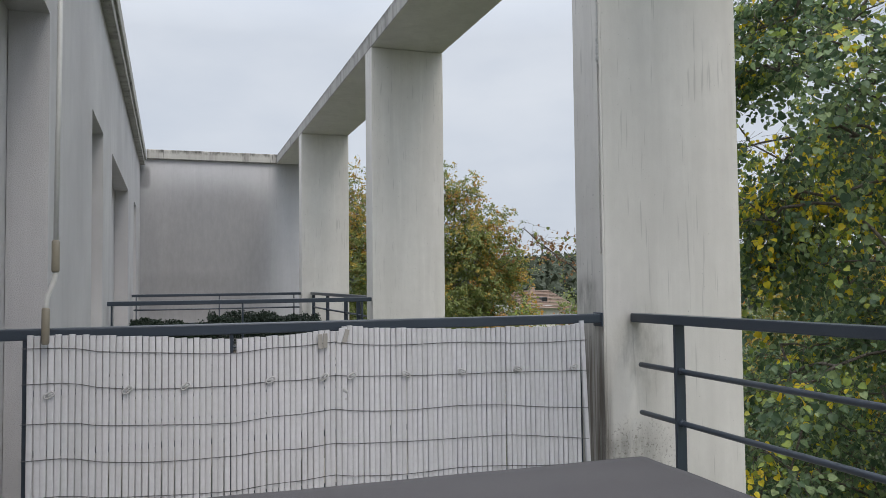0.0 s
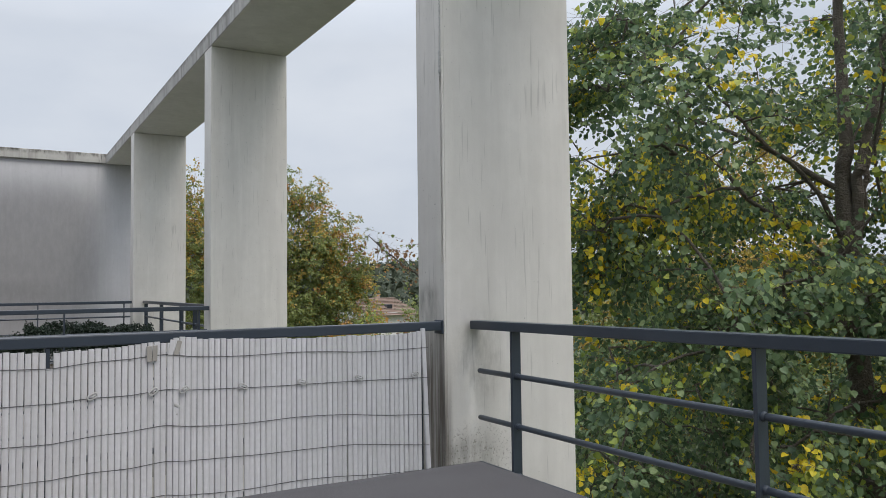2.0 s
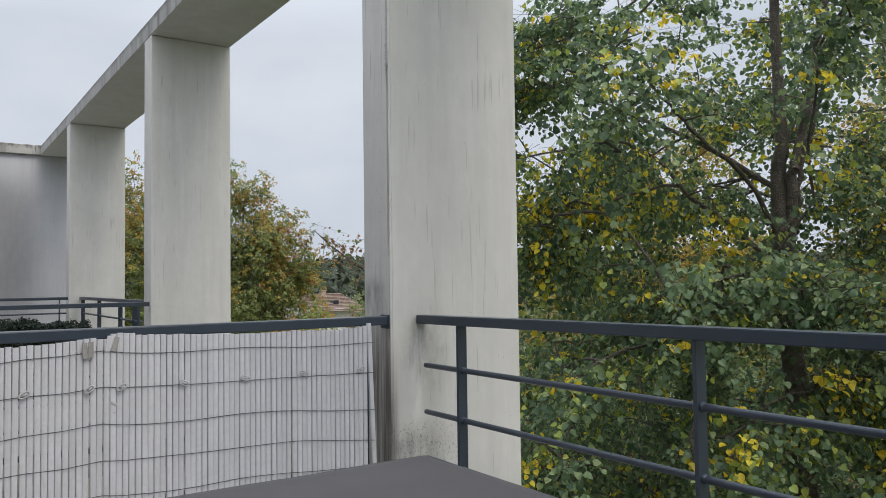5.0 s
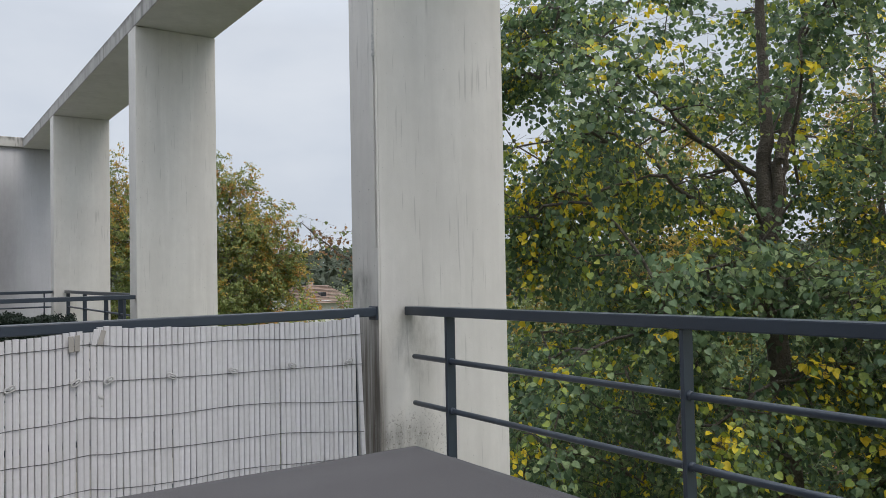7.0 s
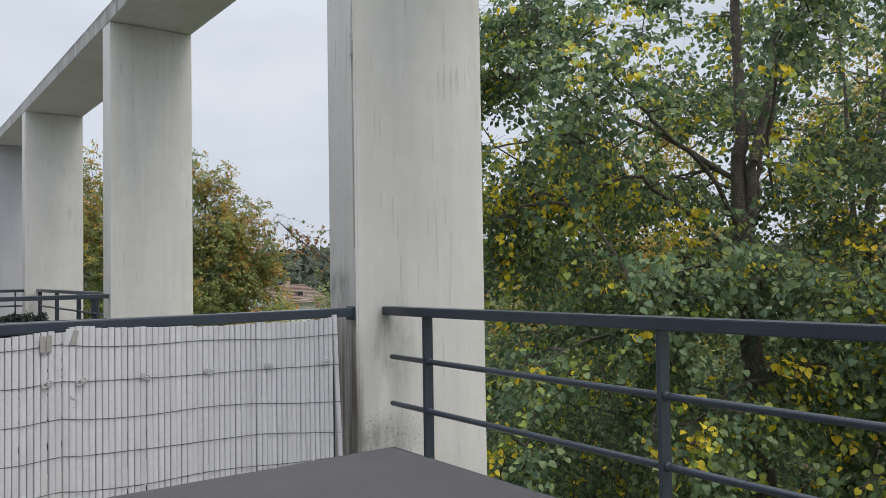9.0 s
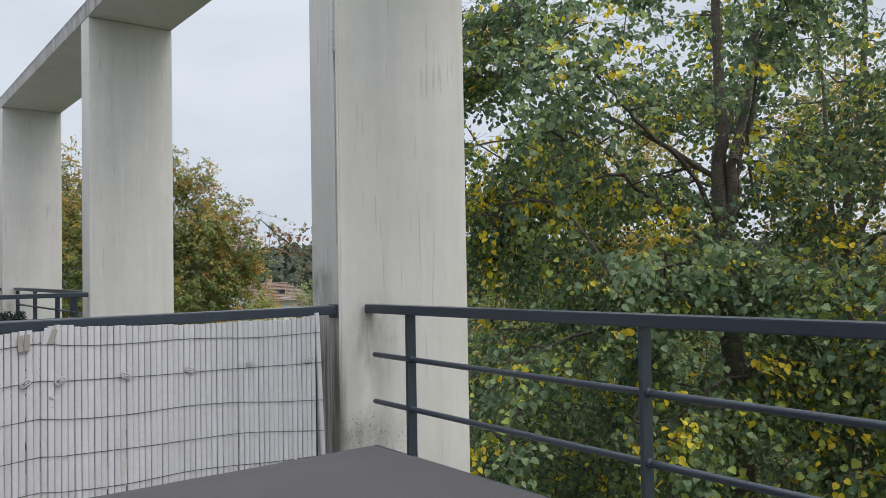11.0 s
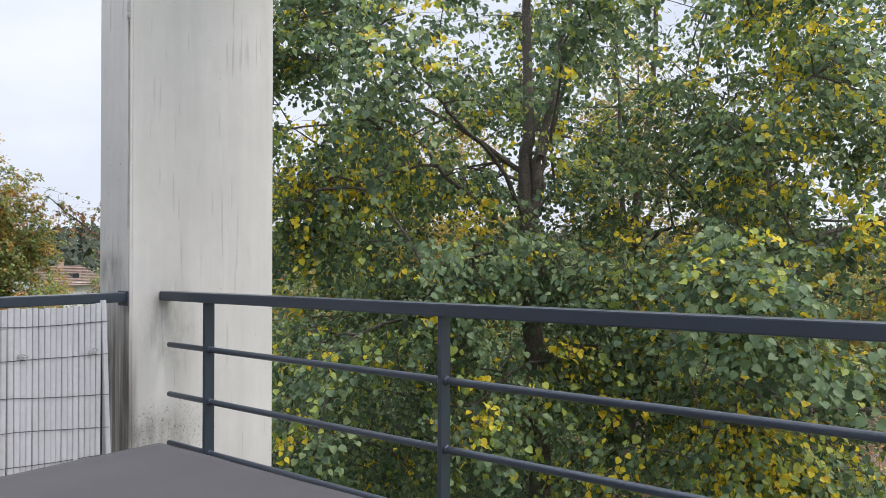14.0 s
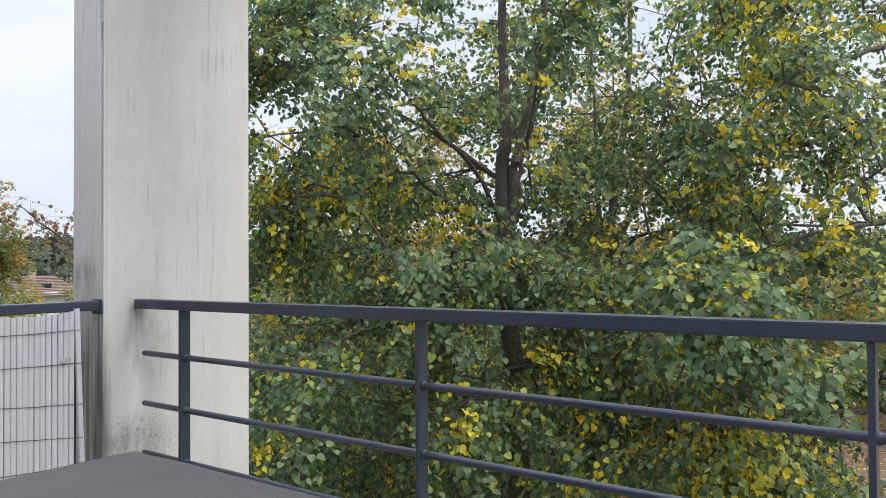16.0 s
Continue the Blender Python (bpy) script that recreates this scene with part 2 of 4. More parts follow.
M_TILE = plain("roof_tile", (0.36, 0.27, 0.22), (0.27, 0.20, 0.165), 0.85, 0.0, 1.5, 20.0, 0.4, 0.02)
M_HOUSE = plain("house_wall", (0.72, 0.71, 0.68), (0.62, 0.61, 0.58), 0.85)
M_PANE = plain("dark_pane", (0.02, 0.022, 0.025), (0.03, 0.03, 0.035), 0.1)


def ground_material():
    m, n, l, b = shader("leaf_strewn_ground")
    c = coords(n, l)
    cloud = noise_fac(n, l, c, 0.25, 5.0, 0.6)
    col = mix(n, l, cloud, (0.17, 0.14, 0.125), (0.26, 0.225, 0.21))
    bits = noise_fac(n, l, c, 9.0, 3.0, 0.6, (1, 1, 1), 0.46, 0.56)
    col = mix(n, l, math_node(n, l, "MULTIPLY", bits, 0.75), col, (0.20, 0.11, 0.06))
    tufts = noise_fac(n, l, c, 3.0, 4.0, 0.6)
    grass = mix(n, l, tufts, (0.055, 0.075, 0.028), (0.10, 0.115, 0.045))
    yard = blot(n, l, c, (26.0, 3.0, GROUND_Z), (17.0, 13.0, 9.0), 0.25)
    col = mix(n, l, yard, grass, col)
    l.new(col, b.inputs["Base Color"])
    b.inputs["Roughness"].default_value = 0.95
    bump(n, l, b, bits, 0.6, 0.03)
    return m




# ---- building blocks ----
def mesh_of(bm, name, smooth=False):
    me = bpy.data.meshes.new(name)
    bm.normal_update()
    bm.to_mesh(me)
    bm.free()
    if smooth:
        me.shade_smooth()
    return me


def part(name, bm, material, parent=None, label="", smooth=False):
    """One mesh object under a thing or a part, in that thing's own coordinates."""
    me = mesh_of(bm, name, smooth) if isinstance(bm, bmesh.types.BMesh) else bm
    if not me.materials:
        me.materials.append(material)
    ob = new(name, me)
    if parent is not None:
        ob.parent = parent
    if label:
        ob["label"] = label
    return ob


def thing(name, m, label, category, group="", kind=""):
    ob = new(name)
    ob.empty_display_size = 0.1
    ob.matrix_world = m
    return tagged(ob, label, category, group, kind)


def box(lo, hi, bevel=0.004, bm=None, segments=1):
    bm = bm or bmesh.new()
    r = bmesh.ops.create_cube(bm, size=1.0)
    for v in r["verts"]:
        v.co = Vector([lo[i] + (v.co[i] + 0.5) * (hi[i] - lo[i]) for i in range(3)])
    if bevel > 0:
        edges = list({e for v in r["verts"] for e in v.link_edges})
        bmesh.ops.bevel(bm, geom=edges, offset=bevel, segments=segments, affect="EDGES", profile=0.6)
    return bm


def tube(points, radius, sides=10, bm=None, caps=True):
    """A round bar along points; radius is one number or one for each point."""
    bm = bm or bmesh.new()
    pts = [Vector(p) for p in points]
    rad = radius if isinstance(radius, (list, tuple)) else [radius] * len(pts)
    rings, ref = [], None
    for i, p in enumerate(pts):
        d = (pts[min(i + 1, len(pts) - 1)] - pts[max(i - 1, 0)]).normalized()
        if ref is None:
            ref = d.orthogonal().normalized()
        ref = (ref - d * ref.dot(d)).normalized()
        s = d.cross(ref)
        rings.append([bm.verts.new(p + (ref * math.cos(a) + s * math.sin(a)) * rad[i]) for a in (2 * math.pi * k / sides for k in range(sides))])
    for a, b in zip(rings, rings[1:]):
        for k in range(sides):
            bm.faces.new((a[k], a[(k + 1) % sides], b[(k + 1) % sides], b[k]))
    if caps:
        bm.faces.new(rings[0][::-1])
        bm.faces.new(rings[-1])
    return bm


def round_bar(a, b, r, sides=12):
    """A bar with rounded ends."""
    a, b = Vector(a), Vector(b)
    d = (b - a).normalized()
    return tube([a, a + d * r * 0.4, a + d * r, b - d * r, b - d * r * 0.4, b], [r * 0.55, r * 0.9, r, r, r * 0.9, r * 0.55], sides)


# ---- large structure ----
GROUND_Z = -3.3
M_GROUND = ground_material()
WALL_X, WALL_Y, WALL_LEAN = -0.628, 12.32, 0.0126


def wall_x(y, off=0.0):
    """The face of the house wall, which runs slightly askew to the balcony."""
    return WALL_X + WALL_LEAN * (WALL_Y - y) + off


def skew(bm):
    """Lays a mesh built against x = 0 along the house wall."""
    for v in bm.verts:
        v.co.x += wall_x(v.co.y)
    return bm


def structure(name, bm, material, label, category, smooth=False):
    return tagged(part(name, bm, material, None, "", smooth), label, category, "", "structure")


# ground to the horizon, with a gentle unevenness near the house
bm = bmesh.new()
bmesh.ops.create_grid(bm, x_segments=60, y_segments=60, size=1.0)
for v in bm.verts:
    sx, sy = v.co.x, v.co.y
    v.co.x = 20 + math.copysign(abs(sx) ** 3, sx) * 2400
    v.co.y = 20 + math.copysign(abs(sy) ** 3, sy) * 2400
    v.co.z = GROUND_Z + 0.12 * noise.noise(Vector((v.co.x * 0.08, v.co.y * 0.08, 0)))
structure("ground", bm, M_GROUND, "pale earth ground strewn with fallen autumn leaves", "ground", True)

# balcony slabs
structure("floor", box((-0.75, -4.6, -0.2), (1.62, 2.58, 0.0)), M_SLAB, "grey tiled balcony floor slab", "floor")
structure("floor_far", box((-0.75, 5.9, -0.2), (1.62, 12.4, 0.0)), M_SLAB, "grey floor slab of the neighbouring balcony", "floor")

# house wall with recessed openings: y range and z range of each
OPENINGS = ((1.0, 3.12, 0.0, 2.115), (4.77, 5.55, 0.3, 2.12), (6.38, 8.90, 0.0, 2.125), (10.2, 11.0, 0.0, 2.155))
SKIN = 0.135
bm = bmesh.new()
ys = sorted({-4.6, 12.6, *(o[0] for o in OPENINGS), *(o[1] for o in OPENINGS)})
for y0, y1 in zip(ys, ys[1:]):
    hole = [o for o in OPENINGS if o[0] <= y0 + 1e-6 and y1 <= o[1] + 1e-6]
    if not hole:
        box((-SKIN, y0, GROUND_Z), (0, y1, 2.97), 0, bm)
    else:
        box((-SKIN, y0, GROUND_Z), (0, y1, hole[0][2]), 0, bm)
        box((-SKIN, y0, hole[0][3]), (0, y1, 2.97), 0, bm)
bmesh.ops.remove_doubles(bm, verts=bm.verts, dist=0.0005)
structure("wall_west", skew(bm), M_RENDER, "grey roughcast house wall with deep recessed openings", "wall")
structure("wall_west_inner", skew(box((-0.40, -4.6, GROUND_Z), (-SKIN - 0.002, 12.6, 2.93), 0)), M_RENDER, "grey roughcast wall at the back of the recesses", "wall")
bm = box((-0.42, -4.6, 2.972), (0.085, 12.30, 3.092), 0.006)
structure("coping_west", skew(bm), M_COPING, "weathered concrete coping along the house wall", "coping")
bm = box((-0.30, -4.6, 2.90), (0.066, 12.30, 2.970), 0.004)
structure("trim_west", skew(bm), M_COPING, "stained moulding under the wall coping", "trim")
structure("roof", box((-6.0, -4.6, 2.80), (-0.95, 12.6, 2.92), 0), M_COPING, "flat roof behind the parapet", "roof")
structure("wall_back", box((-6.0, -4.8, GROUND_Z), (2.0, -4.602, 2.985), 0), M_RENDER, "grey roughcast wall closing the balcony", "wall")

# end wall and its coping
structure("wall_north", box((-0.9, 12.36, GROUND_Z), (1.97, 12.60, 2.998), 0), M_END, "pale painted end wall, softly darker across its middle", "wall")
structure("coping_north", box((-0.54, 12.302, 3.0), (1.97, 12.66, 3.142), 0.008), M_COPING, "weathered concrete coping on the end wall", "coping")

# piers and beam of the frame
for i, (y0, y1) in enumerate(((2.467, 2.66), (5.955, 6.16), (9.69, 9.90))):
    if i == 0:
        bm = box((1.379, y0, GROUND_Z), (1.97, y1, 2.992), 0.002)
        box((1.37, y0 + 0.016, GROUND_Z), (1.379, y1, 2.992), 0.0015, bm)
        box((1.37, y0, GROUND_Z), (1.379, y0 + 0.003, 2.992), 0.001, bm)
        box((1.3705, y0 + 0.003, GROUND_Z), (1.379, y0 + 0.016, 1.22), 0.001, bm)
        box((1.3705, y0 + 0.003, 1.93), (1.379, y0 + 0.016, 2.992), 0.001, bm)
    else:
        bm = box((1.37, y0, GROUND_Z), (1.97, y1, 2.992), 0.005)
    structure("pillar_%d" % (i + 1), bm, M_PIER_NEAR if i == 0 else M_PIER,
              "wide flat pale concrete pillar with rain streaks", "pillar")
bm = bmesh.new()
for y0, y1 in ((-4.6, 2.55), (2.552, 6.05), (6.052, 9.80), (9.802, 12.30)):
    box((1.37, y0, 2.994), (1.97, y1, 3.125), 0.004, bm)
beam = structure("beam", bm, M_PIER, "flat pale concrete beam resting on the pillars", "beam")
# faces towards the house and upwards take the darker coping material
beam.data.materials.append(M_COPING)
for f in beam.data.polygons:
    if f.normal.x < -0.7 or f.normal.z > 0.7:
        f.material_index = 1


# ---- railings ----
def railing(label, m, length, posts, bars, slope=0.0, group="balcony railings", bar_from=0.02, rail_w=0.048, bar_to=None, collars=True):
    """Along its own x axis from 0: a flat hand rail on thin flat posts, with round bars through the posts."""
    r = thing("railing", m, label, "railing", group)
    bm = box((0, -rail_w / 2, 0.973), (length, rail_w / 2, 1.005), 0.004, None, 2)
    for v in bm.verts:
        v.co.z += slope * v.co.x
    part("top_rail", bm, M_METAL, r)
    for s in posts:
        p = part("post", box((s - 0.006, -0.019, 0.0), (s + 0.006, 0.019, 0.973 + slope * s), 0.0015), M_METAL, r)
        for z in bars if collars else ():
            part("weld_collar", tube([(s - 0.016, 0, z), (s - 0.010, 0, z), (s + 0.010, 0, z), (s + 0.016, 0, z)], [0.009, 0.0125, 0.0125, 0.009], 10), M_METAL, p, "", True)
        part("base_plate", box((s - 0.04, -0.03, 0.0), (s + 0.04, 0.03, 0.008), 0.002), M_METAL, p)
    if bar_to:
        part("end_plate", box((length - 0.007, -0.030, 0.960), (length, 0.030, 1.010), 0.002), M_METAL, r)
    for z in bars:
        part("bar", round_bar((bar_from, 0, z), (bar_to or length - 0.01, 0, z), 0.0095), M_METAL, r, "", True)
    return r


BARS = (0.822, 0.653, 0.486, 0.318, 0.15)
# the outer railing runs from the near pillar back past the camera
railing("dark blue-grey steel balcony railing in front of the tree", pose(1.50, 2.462, 0, 0, 0, -90), 7.0,
        (0.252, 1.227, 2.212, 3.19, 4.17, 5.15, 6.13), BARS, 0.0062)
# the divider railings between the balconies, from the house wall to a pillar
railing("dark steel divider railing behind the white reed screen", pose(-0.632, 2.487, 0), 1.995, (0.160, 0.719, 1.317, 1.906), BARS, bar_from=0.168, bar_to=1.912, collars=False)
railing("dark steel divider railing of the neighbouring balcony", pose(-0.548, 5.985, 0), 1.912, (0.03, 0.93, 1.84), BARS)
railing("dark steel divider railing behind the planters", pose(-0.592, 9.72, 0), 1.955, (0.05, 0.98, 1.87), BARS)
railing("dark steel side railing of the neighbouring balcony", pose(1.50, 9.672, 0, 0, 0, -90), 3.5, (0.10, 1.05, 2.05, 2.62, 3.4), BARS)


# ---- white reed screen ----
def screen_y(x):
    """The wavy line of the screen, in front of the divider railing."""
    fold = 0.012 * math.exp(-((x - 0.43) / 0.05) ** 2)
    return 2.446 + 0.007 * math.sin(x * 7.3 + 0.6) + 0.004 * math.sin(x * 17.0) - fold


def screen_top(x):
    dip = 0.020 * math.exp(-((x - 0.10) / 0.22) ** 2)
    return 0.981 - dip + 0.010 * math.exp(-((x - 0.44) / 0.06) ** 2) - 0.012 * math.exp(-((x - 0.85) / 0.2) ** 2) - 0.013 * math.exp(-((x - 1.14) / 0.13) ** 2) + 0.008 * math.exp(-((x + 0.42) / 0.15) ** 2)


screen = thing("reed_screen", pose(0, 0, 0), "white plastic slat privacy screen wired to the railing", "privacy screen")
SLAT_W, SLAT_L = 0.0164, 0.96
bm = bmesh.new()
prof = [(-0.5, -0.0004), (-0.46, -0.0022), (-0.36, -0.0034), (0.0, -0.0040), (0.36, -0.0034), (0.46, -0.0022), (0.5, 0.0055), (0.40, 0.0068), (-0.40, 0.0068), (-0.5, 0.0055)]
lower = [bm.verts.new((u * SLAT_W, d, -SLAT_L)) for u, d in prof]
upper = [bm.verts.new((u * SLAT_W, d, 0)) for u, d in prof]
for k in range(len(prof)):
    j = (k + 1) % len(prof)
    bm.faces.new((lower[k], lower[j], upper[j], upper[k]))
bm.faces.new(upper)
bm.faces.new(lower[::-1])
slat_mesh = mesh_of(bm, "slat")
slat_mesh.materials.append(M_SLAT)
wide_slat_mesh = slat_mesh.copy()
for v in wide_slat_mesh.vertices:
    v.co.x *= 1.02
rng = random.Random(5)
x = -0.454
while x < 1.272:
    ob = part("slat", wide_slat_mesh if x > 0.42 else slat_mesh, M_SLAT, screen)
    top = screen_top(x) + rng.uniform(-0.002, 0.002)
    lean = rng.gauss(0, 0.12)
    if 0.078 < x < 0.0958:
        top -= 0.045
    if 0.39 < x < 0.41:
        top -= 0.010
    if x > 1.2545:
        x, top, lean = 1.269, 0.984, -2.0
    ob.matrix_basis = pose(x, screen_y(x) + rng.uniform(-0.0012, 0.0012), top, rng.gauss(0, 0.2), lean, rng.gauss(0, 1.5))
    x += 0.0176
# loose slat ends at the join of the two mats
for xx, zz, lean, mat, label in ((0.349, 0.974, -2, M_STUB, "broken grey slat end"), (0.366, 0.976, 1, M_STUB, "broken grey slat end"),
                                 (0.416, 0.990, 9, M_SLAT, "broken white slat end"), (0.436, 0.986, 15, M_STUB, "broken grey slat end")):
    part("slat_stub", box((-0.0070, -0.002, -0.046), (0.0070, 0.001, 0), 0.001), mat, screen, label).matrix_basis = pose(xx, 2.430, zz - 0.006, 0, lean, 0)
WAVE_X = (-0.48, -0.38, -0.33, -0.28, -0.20, -0.10, 0.0, 0.10, 0.20, 0.30, 0.40, 0.46, 0.52, 0.65, 0.80, 0.95, 1.08, 1.15, 1.30)
WAVE_Z = (27, 27, 22, 11, 4, -1, -6, -8, 2, 4, 14, 6, 2, -1, -3, -7, -14, -18, -22)
for z in (0.927, 0.826, 0.719, 0.617, 0.517, 0.417, 0.317, 0.217):
    pts = []
    k = 0
    while -0.475 + k * 0.0088 < 1.29:
        xx = -0.475 + k * 0.0088
        sag = 0.001 * float(np.interp(xx, WAVE_X, WAVE_Z)) + 0.0018 * math.sin(xx * 13.0 + z * 31)
        if xx > 1.0:
            sag += (0.035 if z > 0.8 else -0.06) * (xx - 1.0) * (1 if z > 0.6 else 0.4)
        pts.append((xx, screen_y(xx) - 0.0066 + (0.0010 if k % 2 else 0), z + sag))
        k += 1
    part("wire", tube(pts, 0.0012, 5), M_WIRE, screen, "thin dark binding wire")
# plastic ties in a row
bm = bmesh.new()
ring = []
for k in range(21):
    a = 2 * math.pi * k / 20
    ring.append((0.0065 * math.cos(a) + (0.007 if math.cos(a) > 0 else -0.007), 0, 0.0065 * math.sin(a)))
tube(ring, 0.0026, 7, bm)
tube([(-0.006, -0.003, -0.001), (0.008, -0.003, 0.001)], 0.0022, 6, bm)
tie_mesh = mesh_of(bm, "tie", True)
tie_mesh.materials.append(M_CLIP)
for xx, zz, a in ((-0.404, 0.823, -25), (-0.203, 0.826, -35), (-0.045, 0.828, -35), (0.200, 0.833, -25), (0.362, 0.835, -35), (0.447, 0.835, -30),
                  (0.624, 0.832, 25), (0.820, 0.829, 20), (1.020, 0.829, 22), (1.232, 0.826, -20)):
    part("tie", tie_mesh, M_CLIP, screen, "grey plastic tie").matrix_basis = pose(xx, screen_y(xx) - 0.012, zz, 0, a, 0)

# dried glue where the two mats join
bm = bmesh.new()
for xx, zz, r in ((0.425, 0.792, 0.006), (0.430, 0.788, 0.005), (0.428, 0.764, 0.003)):
    res = bmesh.ops.create_icosphere(bm, subdivisions=2, radius=r)
    for v in res["verts"]:
        k = 1 + 0.5 * noise.noise(v.co * 160)
        v.co = Vector((v.co.x * k + xx, v.co.y * 0.25 + screen_y(xx) - 0.006, v.co.z * k + zz))
part("glue_blob", bm, M_CLIP, screen, "pale dried glue", True)

# ---- table under a grey cover ----
table = thing("covered_table", pose(0.30, 1.085, 0), "balcony table under a taut dark grey fabric cover", "table")
bm = bmesh.new()
NX, NY, HX, HY = 60, 44, 0.578, 0.372
grid = {}
for i in range(NX + 1):
    for j in range(NY + 1):
        u, v = -1.12 + 2.24 * i / NX, -1.16 + 2.32 * j / NY
        x, y = max(-1.0, min(1.0, u)) * HX, max(-1.0, min(1.0, v)) * HY
        over = max(abs(u) - 1, 0) * HX + max(abs(v) - 1, 0) * HY
        z = 0.757 - over * 3.2 + 0.006 * (1 - abs(u) ** 2) * (1 - min(abs(v), 1) ** 4) * (abs(u) < 1)
        z += 0.0025 * noise.noise(Vector((u * 3, v * 3, 1.0)))
        fold = 0.012 * math.sin(14 * (u + v)) * min(over * 12, 1)
        if abs(u) > 1:
            x += math.copysign(0.012 + fold, u) * min(over * 30, 1)
        if abs(v) > 1:
            y += math.copysign(0.012 + fold, v) * min(over * 30, 1)
        grid[i, j] = bm.verts.new((x, y, z))
for i in range(NX):
    for j in range(NY):
        bm.faces.new((grid[i, j], grid[i + 1, j], grid[i + 1, j + 1], grid[i, j + 1]))
cover = part("cover", bm, M_COVER, table, "dark grey fabric cover", True)
part("seam", tube([(HX * k / 10, HY + 0.006 + 0.001 * math.sin(k * 2), 0.741) for k in range(-10, 11)], 0.0022, 6), M_COVER, cover, "", True)
part("tabletop", box((-0.555, -0.36, 0.705), (0.555, 0.36, 0.735), 0.006), M_TABLE, table)
for sx in (-1, 1):
    for sy in (-1, 1):
        part("leg", box((sx * 0.50 - 0.022, sy * 0.31 - 0.022, 0.0), (sx * 0.50 + 0.022, sy * 0.31 + 0.022, 0.705), 0.004), M_TABLE, table)

# ---- awning crank hanging by the wall ----
crank = thing("awning_crank", pose(-0.384, 2.40, 0.96), "white awning crank rod with two taupe grips hanging by the wall", "awning crank")
part("rod", tube([(0.004, 0, 1.62), (0.002, 0, 0.8), (-0.003, 0, 0.285)], 0.0068, 10), M_CRANK, crank, "", True)
part("grip", tube([(-0.003, 0, 0.292), (-0.003, 0, 0.287), (-0.003, 0, 0.208), (-0.003, 0, 0.203)], [0.008, 0.0105, 0.0105, 0.008], 12), M_GRIP, crank, "taupe plastic grip", True)
part("crank_arm", tube([(-0.003, 0, 0.21), (-0.003, 0, 0.198), (-0.006, 0, 0.180), (-0.014, 0, 0.158), (-0.022, 0, 0.138), (-0.0255, 0, 0.118), (-0.026, 0, 0.095)], 0.0066, 10), M_CRANK, crank, "", True)
part("grip", tube([(-0.026, 0, 0.106), (-0.026, 0, 0.102), (-0.027, 0, 0.010), (-0.027, 0, 0.005)], [0.008, 0.0105, 0.0105, 0.008], 12), M_GRIP, crank, "taupe plastic grip", True)
part("bracket", box((-0.125, -0.012, 1.60), (0.012, 0.012, 1.635), 0.003), M_CRANK, crank)

# bead of old sealant on the near pillar's edge
rng = random.Random(8)
pts = [(1.3690 + rng.uniform(-0.001, 0.001), 2.475 + rng.uniform(-0.002, 0.002), 1.905 + 0.004 * k) for k in range(78)]
bm = tube(pts, [0.0074 + rng.uniform(-0.002, 0.002) if 3 < k < 26 else 0.0038 if k < 4 else 0.0018 + rng.uniform(0, 0.0014) for k, _ in enumerate(pts)], 12)
for v in bm.verts:
    lump = noise.noise(v.co * 190) + 0.6 * noise.noise(v.co * 420)
    v.co.x = 1.369 + (v.co.x - 1.369) * 0.45 - 0.0016 * lump
    v.co.y += 0.0030 * noise.noise(v.co * 150 + Vector((7, 0, 0)))
tagged(part("sealant_bead", bm, M_SEAL, None, "", True), "crumbling bead of grey sealant on the pillar edge", "sealant")


# ---- leaves and trees ----
HALF_LEAF = ((-0.05, 0.20, 0.03), (0.06, 0.40, 0.09), (0.32, 0.50, 0.11), (0.62, 0.39, 0.06), (0.85, 0.17, -0.05))
LEAF_SHAPE = np.array([(0.42, 0.0, -0.05), (0.04, 0.0, 0.0), *HALF_LEAF, (0.98, 0.0, -0.17), *((u, -v, w) for u, v, w in reversed(HALF_LEAF))])
LEAF_FAN = np.array([(0, k, k + 1 if k < 12 else 1) for k in range(1, 13)])
SMALL_SHAPE = np.array([(0.0, 0.0, 0.0), (0.5, 0.34, 0.06), (1.0, 0.0, -0.05), (0.5, -0.34, 0.06)])
SMALL_FAN = np.array([(0, 1, 2), (0, 2, 3)])


def unit(a):
    return a / np.maximum(np.linalg.norm(a, axis=1, keepdims=True), 1e-9)


def leaf_mesh(name, pos, tip, normal, size, kinds, materials, shape=LEAF_SHAPE, fan=LEAF_FAN):
    """One mesh of many leaves: places, directions of tip and face, lengths, and which material each has."""
    t = unit(tip)
    nrm = unit(normal - t * np.sum(normal * t, axis=1, keepdims=True))
    s = np.cross(nrm, t)
    v = (pos[:, None, :] + size[:, None, None] * (shape[None, :, 0:1] * t[:, None, :] + shape[None, :, 1:2] * s[:, None, :] + shape[None, :, 2:3] * nrm[:, None, :]))
    count, nv, nf = len(pos), len(shape), len(fan)
    idx = (fan[None] + (np.arange(count) * nv)[:, None, None]).reshape(-1)
    me = bpy.data.meshes.new(name)
    me.vertices.add(count * nv)
    me.vertices.foreach_set("co", v.reshape(-1).astype(np.float32))
    me.loops.add(count * nf * 3)
    me.loops.foreach_set("vertex_index", idx.astype(np.int32))
    me.polygons.add(count * nf)
    me.polygons.foreach_set("loop_start", np.arange(0, count * nf * 3, 3, dtype=np.int32))
    for m in materials:
        me.materials.append(m)
    me.polygons.foreach_set("material_index", np.repeat(kinds, nf).astype(np.int32))
    me.update(calc_edges=True)
    return me


